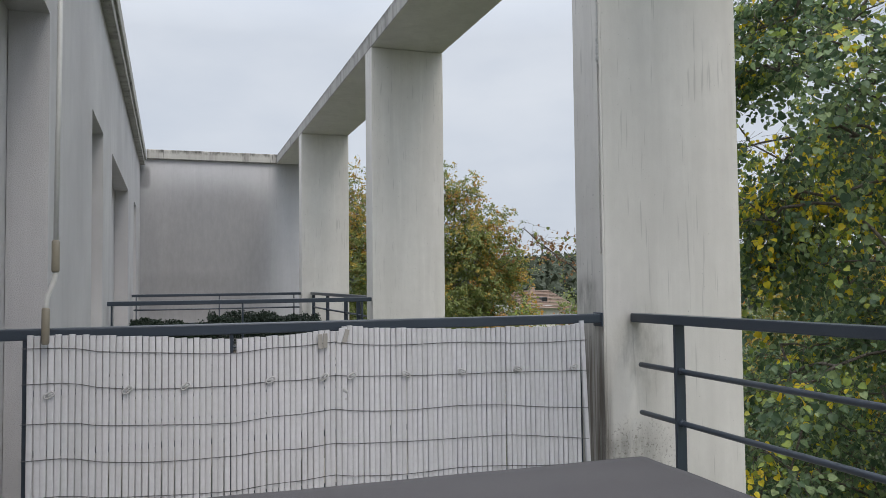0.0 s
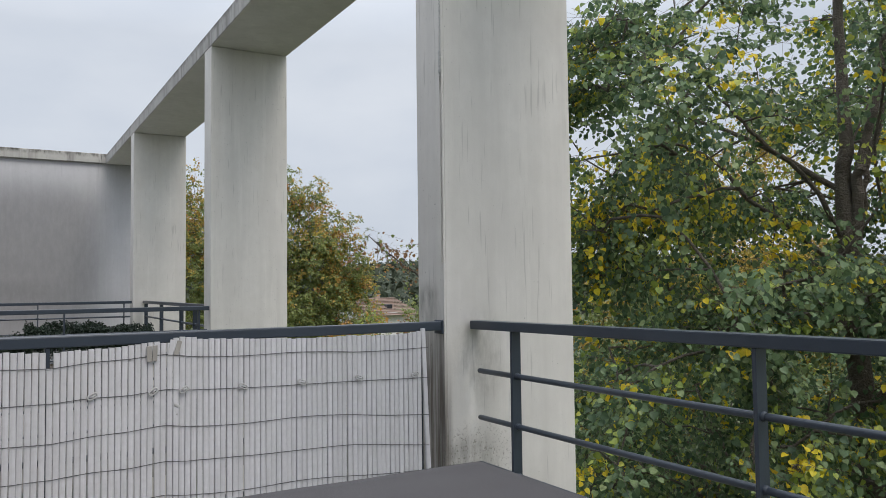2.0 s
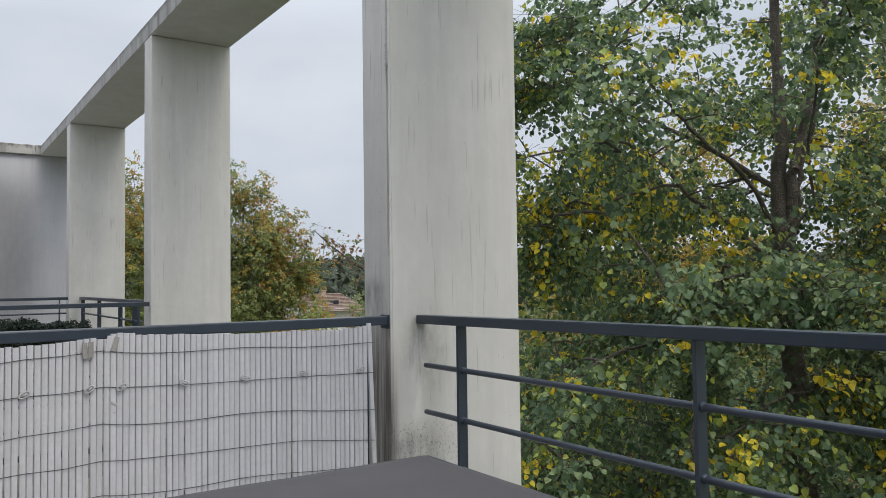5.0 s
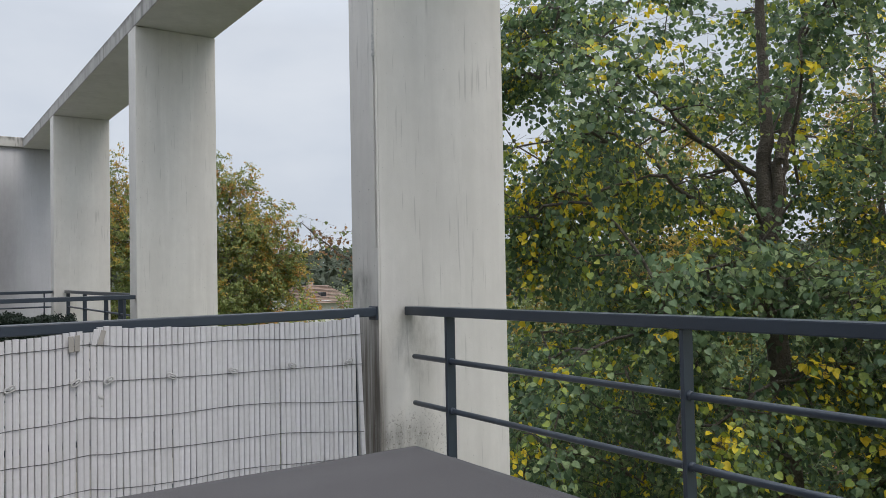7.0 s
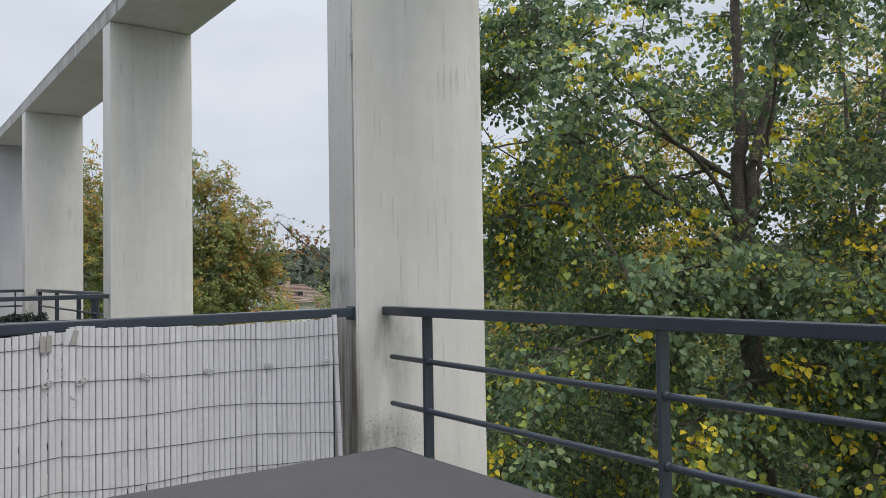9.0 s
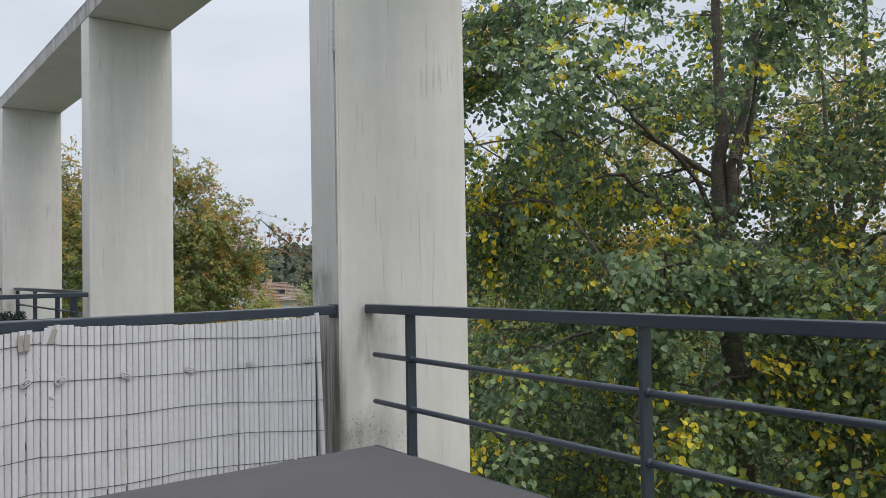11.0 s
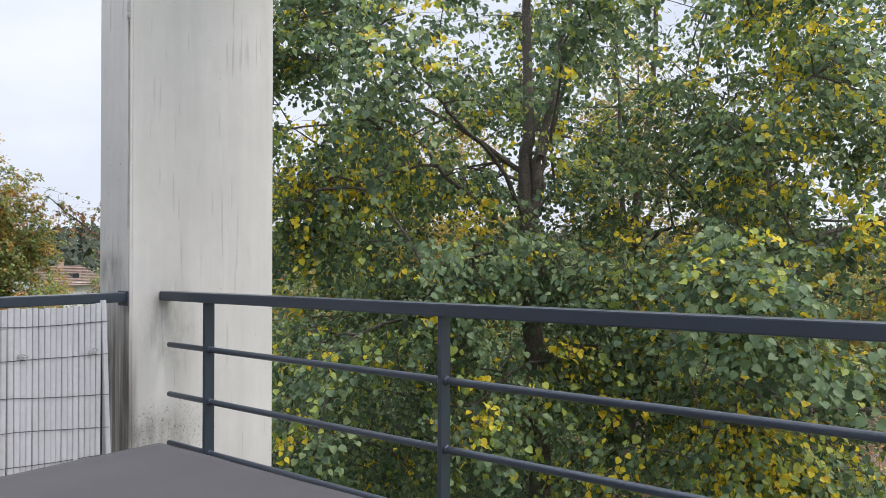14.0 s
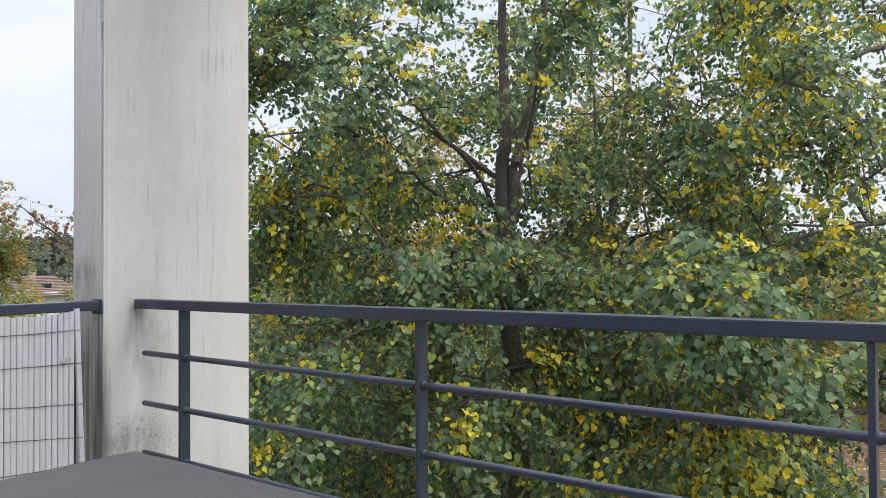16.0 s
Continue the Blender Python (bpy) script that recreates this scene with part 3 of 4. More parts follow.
def limb_mesh(name, a, b, ra, rb, sides=6):
    """Tapered round pieces between the points a and b."""
    d = unit(b - a)
    ref = np.where(np.abs(d[:, 2:3]) > 0.9, np.array([[1.0, 0, 0]]), np.array([[0, 0, 1.0]]))
    u = unit(np.cross(d, ref))
    w = np.cross(d, u)
    ang = np.arange(sides) * 2 * np.pi / sides
    ring = np.cos(ang)[None, :, None] * u[:, None, :] + np.sin(ang)[None, :, None] * w[:, None, :]
    v = np.concatenate([a[:, None] + ring * ra[:, None, None], b[:, None] + ring * rb[:, None, None]], axis=1)
    k = np.arange(sides)
    quad = np.stack([k, (k + 1) % sides, (k + 1) % sides + sides, k + sides], axis=1)
    idx = (quad[None] + (np.arange(len(a)) * 2 * sides)[:, None, None]).reshape(-1)
    count = len(a) * sides
    me = bpy.data.meshes.new(name)
    me.vertices.add(len(a) * 2 * sides)
    me.vertices.foreach_set("co", v.reshape(-1).astype(np.float32))
    me.loops.add(count * 4)
    me.loops.foreach_set("vertex_index", idx.astype(np.int32))
    me.polygons.add(count)
    me.polygons.foreach_set("loop_start", np.arange(0, count * 4, 4, dtype=np.int32))
    me.update(calc_edges=True)
    me.shade_smooth()
    return me


def grow(stems, goals, tip_r, gen, arch=0.09, thick=25, girths=()):
    """Grows branches from the stems (lists of points) to the goals. Gives nodes, parents and radii."""
    pos, par = [], []
    for stem in stems:
        start = stem[0]
        last = -1
        if pos:
            last = int(np.argmin([np.linalg.norm(np.array(p) - np.array(start)) for p in pos]))
        for p in stem:
            pos.append(np.array(p, float))
            par.append(last)
            last = len(pos) - 1
    trunk_count = len(pos)
    base = np.array(pos)
    order = np.argsort([np.min(np.linalg.norm(base - g, axis=1)) for g in goals])
    arr = np.zeros((trunk_count + len(goals) * 16, 3))
    arr[:trunk_count] = base
    n = trunk_count
    tips = []
    for gi in order:
        g = goals[gi]
        d = np.linalg.norm(arr[:n] - g, axis=1) + 1.1 * np.maximum(arr[:n, 2] - g[2] - 0.1, 0)
        i = int(np.argmin(d))
        a = arr[i].copy()
        dist = np.linalg.norm(g - a)
        steps = int(min(15, max(1, math.ceil(dist / 0.4))))
        ctrl = (a + g) / 2 + np.array([0, 0, arch * dist]) + gen.normal(0, 0.05 * dist, 3)
        last = i
        for s in range(1, steps + 1):
            f = s / steps
            arr[n] = (1 - f) ** 2 * a + 2 * f * (1 - f) * ctrl + f * f * g
            par.append(last)
            last = n
            n += 1
        tips.append(last)
    girth = np.zeros(n)
    k = 0
    for s_i, stem_line in enumerate(stems):
        foot = girths[s_i] if girths else tip_r * thick * (1 if s_i == 0 else 0.72 if s_i == 1 else 0.26)
        for q in range(len(stem_line)):
            girth[k] = foot * (1 - 0.80 * q / len(stem_line))
            k += 1
    weight = np.zeros(n)
    weight[tips] = 1
    for i in range(n - 1, 0, -1):
        if par[i] >= 0:
            weight[par[i]] += weight[i]
    rad = np.minimum(tip_r * np.maximum(weight, 1) ** 0.46, max(0.016, tip_r * 2.2))
    rad = np.maximum(rad, girth)
    return arr[:n], np.array(par), rad, np.array(tips)


def crown_goals(lobes, count, gen, gap, freq, seed, holes=()):
    """Points inside a union of ellipsoids, thinned out by noise so that the crown has clumps and gaps."""
    out = []
    vol = np.array([l[2] if len(l) > 2 else l[1][0] * l[1][1] * l[1][2] for l in lobes])
    while len(out) < count:
        c, r = lobes[gen.choice(len(lobes), p=vol / vol.sum())][:2]
        p = gen.normal(0, 1, 3)
        p = p / np.linalg.norm(p) * gen.random() ** (1 / 4.0)
        p = np.array(c) + p * np.array(r)
        if p[2] > 4.6 and gen.random() < 0.4:
            continue
        if any(np.sum(((p - np.array(hc)) / np.array(hr)) ** 2) < 1 for hc, hr in holes):
            continue
        if noise.noise(Vector(p * freq) + Vector((seed, 0, 0))) > gap:
            out.append(p)
    return np.array(out)


def foliage(tips, axis, per_tip, per_spray, spread, size, gen, yellow, shape_small=False, droop=0.45, seed=0.0, warm=(0, 0, 0, 0), base=(0, 0, 0)):
    """Sprays of leaves round the branch tips: places, directions, sizes and colour kinds; warm turns the leaves with place in the crown."""
    if shape_small:
        droop = -0.15
    tip_pos = np.repeat(tips, per_tip, axis=0)
    out = tip_pos - axis(tip_pos)
    out[:, 2] *= 0.4
    out = unit(out)
    start = tip_pos + gen.normal(0, spread, tip_pos.shape)
    way = unit(out * 0.7 + gen.normal(0, 0.6, start.shape) + np.array([0, 0, -droop]))
    length = gen.uniform(0.22, 0.55, len(start)) * (0.55 if shape_small else 1.0)
    hue = 0.75 * np.array([noise.noise(Vector(p * 1.9) + Vector((seed, 5, 9))) for p in start]) + gen.normal(0, 0.20, len(start))
    hue += (start - np.array(base)) @ np.array(warm[:3]) + warm[3]
    f = (np.arange(per_spray) + 0.5) / per_spray
    pos = start[:, None, :] + way[:, None, :] * (f[None, :, None] * length[:, None, None])
    pos[:, :, 2] -= 0.10 * f[None, :] ** 2 * length[:, None]
    pos += gen.normal(0, 0.035 * size / 0.09, pos.shape)
    count = len(start) * per_spray
    pos = pos.reshape(-1, 3)
    outs = np.repeat(out, per_spray, axis=0)
    ways = np.repeat(way, per_spray, axis=0)
    normal = outs * 0.55 + np.array([0, 0, 0.65]) + gen.normal(0, 0.4 if shape_small else 0.62, (count, 3))
    tip = ways * 0.5 + outs * 0.3 + np.array([0, 0, -0.6]) + gen.normal(0, 0.75, (count, 3))
    hue = np.repeat(hue, per_spray) + gen.normal(0, 0.07, count)
    kinds = np.where(hue > yellow[1], 2, np.where(hue > yellow[0], 1, 0))
    return pos, tip, normal, size * gen.uniform(0.5, 1.2, count), kinds, start, way, length


def boughs(tips, axis, per_tip, per_twig, spread, size, gen, turning, seed=0.0, spots=()):
    """Drooping twigs with two ranks of overlapping leaves that lie like shingles; the oldest leaves of a turning twig are yellow."""
    start = np.repeat(tips, per_tip, axis=0)
    out = start - axis(start)
    out[:, 2] *= 0.25
    out = unit(out)
    start = start + gen.normal(0, spread, start.shape) * np.array([1, 1, 0.75])
    count = len(start)
    way = unit(out * 0.75 + gen.normal(0, 0.55, start.shape) * np.array([1, 1, 0.5]) + np.array([0, 0, -0.22]))
    length = gen.uniform(0.30, 0.70, count)
    side = unit(np.cross(way, np.array([0, 0, 1.0])))
    f = (np.arange(per_twig) + 0.6) / per_twig
    pos = start[:, None] + way[:, None] * (f[None, :, None] * length[:, None, None])
    pos[:, :, 2] -= 0.42 * f[None, :] ** 2 * length[:, None]
    flip = np.where(np.arange(per_twig) % 2, 1.0, -1.0)[None, :, None]
    pos = pos + side[:, None] * flip * (0.4 * size) + gen.normal(0, 0.28 * size, pos.shape)
    tilt = out * 0.62 + np.array([0, 0, 0.72]) + gen.normal(0, 0.26, (count, 3))
    normal = tilt[:, None] + side[:, None] * flip * 0.22 + gen.normal(0, 0.40, pos.shape)
    tip = side[:, None] * flip * 0.6 + way[:, None] * 0.35 + np.array([0, 0, -0.7]) + gen.normal(0, 0.45, pos.shape)
    field = np.array([0.4 * noise.noise(Vector(p * 0.8) + Vector((seed, 5, 9))) + 0.45 * noise.noise(Vector(p * 2.3) + Vector((1, seed, 3))) for p in start])
    for centre, reach in spots:
        field[np.linalg.norm(start - np.array(centre), axis=1) < reach * 1.3] += 0.24
    hue = (field + gen.normal(0, 0.30, count) + turning)[:, None] - np.where(f < 0.45, 0.0, 0.34)[None, :] + gen.normal(0, 0.10, (count, per_twig))
    kinds = np.where(hue > 0.5, 2, np.where(hue > 0.24, 1, 0))
    scale = size * gen.uniform(0.8, 1.15, count)[:, None] * gen.uniform(0.55, 1.2, (count, per_twig))
    return pos.reshape(-1, 3), tip.reshape(-1, 3), normal.reshape(-1, 3), scale.reshape(-1), kinds.reshape(-1), start, way, length


def make_tree(name, label, category, stems, lobes, goals, per_tip, per_spray, leaf, gap, freq, yellow, mats, seed, tip_r=0.0075, spread=0.22, small=False, group="", single=0, near=None, holes=(), thick=25, warm=(0, 0, 0, 0), girths=(), turning=None, spots=()):
    gen = np.random.default_rng(seed)
    base = stems[0][0]
    root = Vector(base)
    t = thing(name, pose(*base), label, category, group)
    g = crown_goals(lobes, goals, gen, gap, freq, seed * 1.7, holes)
    if spots:
        g = np.vstack([g] + [np.array(c) + gen.normal(0, r * 0.5, (3, 3)) for c, r in spots])
    pos, par, rad, tips = grow(stems, g, tip_r, gen, thick=thick, girths=girths)
    has = np.nonzero(par >= 0)[0]
    a, b = pos[par[has]] - np.array(base), pos[has] - np.array(base)
    thick = rad[has] > 0.03
    ta, tb = a[thick], b[thick]
    lap = unit(tb - ta) * (0.22 * rad[has][thick])[:, None]
    part("trunk", limb_mesh("trunk", ta - lap, tb + lap, rad[par[has]][thick] * 0.97, rad[has][thick], 10), M_BARK, t)
    ra = np.minimum(rad[par[has]], rad[has] * 1.6)
    limbs = part("branchwork", limb_mesh("branchwork", a[~thick], b[~thick], ra[~thick], rad[has][~thick], 5), M_BARK, t)
    stem_pts = np.array([p for s in stems for p in s])

    def axis(p):
        i = np.argmin(np.linalg.norm(p[:, None, :2] - stem_pts[None, :, :2], axis=2) + 0.2 * np.abs(p[:, None, 2] - stem_pts[None, :, 2]), axis=1)
        return stem_pts[i]

    if turning is not None:
        lp, tip, normal, size, kinds, start, way, length = boughs(pos[tips], axis, per_tip, per_spray, spread, leaf, gen, turning, seed, spots)
    else:
        lp, tip, normal, size, kinds, start, way, length = foliage(pos[tips], axis, per_tip, per_spray, spread, leaf, gen, yellow, small, seed=seed, warm=warm, base=base)
    keep = np.ones(len(lp), bool)
    for centre, radii in holes:
        keep &= np.sum(((lp - np.array(centre)) / np.array(radii)) ** 2, axis=1) > 0.9
    lp, tip, normal, size, kinds = lp[keep], tip[keep], normal[keep], size[keep], kinds[keep]
    end = start + way * length[:, None]
    twigs = part("twigwork", limb_mesh("twigwork", start - np.array(base) - way * 0.1, end - np.array(base), np.full(len(start), 0.0035 * leaf / 0.09), np.full(len(start), 0.0015), 3), M_BARK, limbs)
    limbs["kind"] = twigs["kind"] = "stuff"
    take = np.zeros(len(lp), bool)
    if single:
        d = np.linalg.norm(lp - np.array(near), axis=1)
        take[np.argsort(d)[:single]] = True
    me = leaf_mesh("crown", (lp - np.array(base))[~take], tip[~take], normal[~take], size[~take], kinds[~take], mats,
                   SMALL_SHAPE if small else LEAF_SHAPE, SMALL_FAN if small else LEAF_FAN)
    crown = part("crown", me, None, t)
    crown["kind"] = "stuff"
    if single:
        one = [leaf_mesh("leaf", np.zeros((1, 3)), np.array([[1.0, 0, 0]]), np.array([[0, 0, 1.0]]), np.array([1.0]), np.array([0]), [m]) for m in mats]
        for i in np.nonzero(take)[0]:
            x = Vector(tip[i]).normalized()
            z = (Vector(normal[i]) - x * x.dot(Vector(normal[i]))).normalized()
            y = z.cross(x)
            rot = Matrix((x, y, z)).transposed().to_4x4()
            ob = part("leaf", one[int(kinds[i])], None, t)
            ob.matrix_basis = Matrix.Translation(Vector(lp[i]) - root) @ rot @ Matrix.Scale(float(size[i]), 4)
    return t


def stem(points, steps=8, wobble=0.06, seed=0):
    """A smooth line through a few points."""
    g = np.random.default_rng(seed)
    p = np.array(points, float)
    out = []
    q = np.vstack([2 * p[0] - p[1], p, 2 * p[-1] - p[-2]])
    for i in range(len(p) - 1):
        a, b, c, d = q[i:i + 4]
        for s in range(steps):
            f = s / steps
            mid = 0.5 * (2 * b + (c - a) * f + (2 * a - 5 * b + 4 * c - d) * f ** 2 + (3 * b - a - 3 * c + d) * f ** 3)
            out.append(mid + (g.normal(0, wobble * 0.25, 3) if i or s else 0))
    out.append(p[-1])
    return [tuple(q) for q in out]


LINDEN = (M_LEAF, M_LIME, M_YELLOW)
G = GROUND_Z
make_tree("linden_tree", "large linden tree with dark green and yellowing leaves beside the balcony", "tree",
          [stem([(8.92, 5.40, G), (8.87, 5.44, -1.1), (8.78, 5.52, 0.9), (8.72, 5.56, 2.1), (8.73, 5.52, 2.85), (8.72, 5.53, 4.3), (8.65, 5.6, 7.0)], 5, 0.05, 1),
           stem([(8.78, 5.52, 0.95), (8.76, 5.42, 1.9), (8.73, 5.36, 2.45), (8.82, 5.22, 3.1), (8.94, 5.03, 4.4), (9.1, 4.8, 6.2)], 5, 0.05, 2),
           stem([(8.78, 5.52, 0.9), (8.98, 5.52, 1.9), (9.04, 5.45, 2.5), (9.2, 5.25, 3.4), (9.5, 4.9, 5.2)], 5, 0.05, 4),
           stem([(8.76, 5.53, 1.1), (7.84, 5.58, 1.71), (7.06, 5.61, 2.05), (6.69, 5.59, 2.31), (6.39, 5.66, 2.5), (6.11, 5.69, 2.57), (5.71, 5.73, 2.54)], 3, 0.05, 3),
           stem([(8.73, 5.56, 1.6), (8.05, 5.61, 2.37), (7.44, 5.75, 2.76), (7.14, 5.81, 3.02), (6.82, 5.89, 3.29), (6.45, 5.95, 3.85)], 3, 0.05, 8),
           stem([(8.79, 5.5, 0.6), (8.19, 5.47, 0.70), (7.44, 5.47, 0.78), (6.73, 5.42, 0.65), (6.21, 5.46, 0.45)], 3, 0.05, 9),
           stem([(8.72, 5.56, 2.2), (8.3, 6.6, 3.0), (7.7, 7.4, 3.5), (7.3, 8.0, 3.8)], 4, 0.06, 10)],
          [((8.2, 6.1, 3.2), (3.1, 2.5, 2.0), 20), ((8.6, 5.8, 6.4), (2.6, 2.6, 1.8), 3), ((6.6, 6.6, 2.4), (1.7, 1.5, 1.9), 4.5), ((6.9, 5.9, -0.4), (2.0, 1.8, 1.3), 7), ((6.7, 6.6, 1.45), (1.7, 1.2, 0.65), 5), ((8.6, 6.6, 1.5), (1.6, 1.2, 0.6), 2.5),
           ((7.5, 4.6, -0.2), (1.8, 1.2, 1.3), 7), ((7.5, 5.1, 0.95), (2.1, 1.5, 0.55), 6), ((9.8, 7.4, 0.4), (2.2, 1.8, 1.6), 5), ((8.2, 8.6, 2.0), (1.8, 1.6, 2.6), 4), ((7.4, 4.2, 3.6), (1.4, 1.0, 1.2), 3)],
          640, 6, 14, 0.070, 0.10, 0.95, (0, 0), LINDEN, 3, 0.0055, 0.14, False, "linden trees", 150, (3.5, 2.0, 1.0),
          holes=(((8.75, 5.5, 1.62), (1.0, 1.0, 0.34)), ((7.9, 4.95, 2.3), (1.0, 0.62, 0.62)), ((5.6, 4.4, -1.3), (1.0, 0.8, 0.5)), ((9.6, 5.3, 2.4), (0.5, 0.9, 0.6)), ((6.3, 5.3, -1.05), (1.2, 1.0, 0.55)), ((6.2, 5.6, 0.15), (0.7, 0.7, 0.26)), ((7.0, 4.2, -1.0), (0.6, 0.6, 0.4)),
                 ((6.4, 5.7, 3.1), (0.32, 0.32, 0.26)), ((7.8, 7.0, 3.5), (0.42, 0.42, 0.34)), ((5.8, 6.5, 2.5), (0.30, 0.30, 0.24)), ((7.1, 8.0, 2.8), (0.40, 0.40, 0.32)),
                 ((5.3, 6.3, 1.7), (0.28, 0.28, 0.22)), ((6.7, 7.8, 1.9), (0.36, 0.36, 0.29)), ((6.6, 5.4, 2.4), (0.30, 0.30, 0.24)), ((8.4, 6.8, 2.8), (0.42, 0.42, 0.34)),
                 ((8.5, 4.4, 3.5), (0.40, 0.40, 0.32)), ((6.3, 6.6, 3.8), (0.30, 0.30, 0.24)), ((7.7, 8.0, 4.4), (0.40, 0.40, 0.32)), ((7.2, 5.4, 1.9), (0.25, 0.25, 0.20)),
                 ((8.8, 6.6, 2.0), (0.35, 0.35, 0.28))),
          girths=(0.165, 0.085, 0.06, 0.034, 0.034, 0.04, 0.04), turning=0.11,
          spots=(((5.7, 4.2, -0.4), 0.20), ((4.7, 5.5, -0.4), 0.25), ((7.3, 5.3, 2.9), 0.30), ((5.7, 6.5, 2.5), 0.25), ((6.8, 5.1, 1.6), 0.20), ((7.6, 5.0, 1.3), 0.20), ((5.1, 5.3, 0.3), 0.20)))
make_tree("linden_tree", "large linden tree with yellowing lower branches", "tree",
          [stem([(12.15, 5.56, G), (12.16, 5.56, -1.7), (12.1, 5.56, 1.34), (12.19, 5.4, 2.95), (12.27, 5.26, 4.16), (12.28, 5.2, 7.0)], 5, 0.05, 5),
           stem([(12.1, 5.56, 1.4), (12.0, 5.69, 1.82), (11.96, 5.71, 2.92), (11.89, 5.76, 4.19), (11.8, 5.9, 6.5)], 5, 0.05, 6),
           stem([(12.1, 5.5, 1.3), (12.1, 5.24, 1.8), (12.24, 5.01, 2.45), (12.43, 4.73, 3.58), (12.6, 4.4, 5.6)], 5, 0.05, 12),
           stem([(12.1, 5.5, 1.0), (11.2, 4.7, 1.5), (10.2, 3.9, 1.4), (9.3, 3.3, 0.9)], 5, 0.05, 13)],
          [((12.0, 5.0, 3.9), (2.6, 2.6, 2.2), 12), ((12.0, 5.0, 6.6), (2.6, 2.6, 1.8), 2), ((11.4, 4.5, 1.7), (1.8, 1.6, 1.0), 5), ((9.6, 3.5, 0.3), (2.0, 1.5, 1.1), 7), ((9.2, 3.4, -1.1), (2.0, 1.7, 1.0), 6),
           ((10.4, 3.2, 2.6), (1.7, 1.3, 1.4), 7), ((9.8, 2.5, 1.6), (1.5, 1.1, 0.6), 4)],
          330, 6, 13, 0.071, 0.08, 0.95, (0, 0), LINDEN, 11, 0.0055, 0.15, False, "linden trees",
          holes=(
                 ((10.8, 5.6, 4.1), (0.50, 0.50, 0.40)), ((10.0, 3.3, 3.3), (0.42, 0.42, 0.34)), ((12.5, 4.2, 3.8), (0.55, 0.55, 0.44)), ((9.5, 2.3, 2.0), (0.40, 0.40, 0.32)),
                 ((12.1, 3.0, 2.2), (0.50, 0.50, 0.40)), ((10.0, 2.0, 1.6), (0.30, 0.30, 0.24)), ((10.2, 3.9, 1.7), (0.35, 0.35, 0.28)), ((12.5, 4.7, 1.8), (0.40, 0.40, 0.32)),
                 ((10.8, 3.1, 4.2), (0.35, 0.35, 0.28)), ((11.4, 4.7, 4.0), (0.40, 0.40, 0.32))), girths=(0.12, 0.06, 0.06, 0.04), turning=0.17)
make_tree("linden_tree", "linden tree with large yellow leaves hanging close to the railing", "tree",
          [stem([(10.8, -0.9, G), (10.8, -0.8, -0.5), (10.9, -0.2, 2.0), (10.98, 0.28, 4.5), (11.0, 0.4, 6.5)], 6, 0.06, 7),
           stem([(10.95, 0.1, 3.9), (9.85, 0.81, 3.58), (9.11, 1.16, 3.32), (8.66, 1.42, 3.15), (8.2, 1.71, 2.99), (7.92, 1.93, 2.78)], 3, 0.04, 14),
           stem([(10.8, -0.6, 0.2), (9.59, 0.95, -0.5), (8.91, 1.19, -0.40), (8.06, 1.66, -0.32), (7.2, 2.13, -0.10), (6.82, 2.31, 0.10)], 3, 0.04, 15),
           stem([(10.85, -0.5, 1.0), (9.6, 0.8, 1.5), (8.6, 1.7, 1.4), (7.7, 2.5, 1.0)], 4, 0.05, 16)],
          [((11.2, 1.2, 4.0), (2.2, 2.0, 1.7), 6), ((7.5, 1.8, 0.75), (1.5, 1.0, 0.65), 8), ((9.0, 1.9, 2.5), (1.6, 1.1, 1.1), 6), ((7.4, 2.3, -0.5), (1.3, 0.7, 0.6), 4), ((7.5, 3.0, 0.8), (1.1, 0.9, 0.5), 4), ((9.6, 2.0, 4.1), (1.5, 1.1, 0.8), 3), ((8.7, 1.25, 0.05), (0.8, 0.6, 0.35), 2), ((7.7, 1.5, -1.15), (0.8, 0.5, 0.4), 2)],
          300, 6, 13, 0.069, 0.06, 0.95, (0, 0), LINDEN, 23, 0.0055, 0.15, False, "linden trees", 150, (2.5, 0.8, 0.8),
          holes=(
                 ((8.4, 2.1, 1.9), (0.35, 0.35, 0.28)), ((10.1, 2.5, 2.0), (0.42, 0.42, 0.34)), ((9.2, 1.9, 1.6), (0.30, 0.30, 0.24)), ((9.5, 1.5, 3.1), (0.30, 0.30, 0.24)),
                 ((12.2, 2.0, 3.6), (0.40, 0.40, 0.32)), ((9.0, 3.0, 3.1), (0.35, 0.35, 0.28)), ((10.2, 1.4, 2.2), (0.30, 0.30, 0.24))), girths=(0.15, 0.045, 0.04, 0.05), turning=0.17,
          spots=(((6.3, 3.0, -0.5), 0.25), ((7.2, 2.2, -0.4), 0.30), ((7.9, 1.8, 1.3), 0.40), ((8.2, 1.4, 1.4), 0.35), ((8.4, 2.0, 3.4), 0.30), ((7.3, 2.3, 0.8), 0.25)))

MAPLE = (M_FAR, M_GOLD, M_RUST)
make_tree("maple_tree", "broad garden tree turning rust and gold at the top", "tree",
          [stem([(9.0, 25.6, G), (9.0, 25.6, 0.0), (9.1, 25.5, 4.2)], 6, 0.1, 31)],
          [((8.9, 25.6, 1.4), (2.1, 2.1, 2.9)), ((8.8, 25.3, 3.3), (1.2, 1.1, 1.85)), ((10.2, 25.2, 1.0), (1.2, 1.4, 2.8)), ((10.9, 25.2, 0.1), (1.0, 1.2, 2.0)), ((7.4, 25.4, 0.2), (2.2, 1.8, 2.4))],
          900, 7, 15, 0.098, -0.16, 0.8, (0.22, 0.48), MAPLE, 37, 0.005, 0.2, True, "garden trees", thick=14, warm=(0.11, 0.0, 0.06, -0.33))
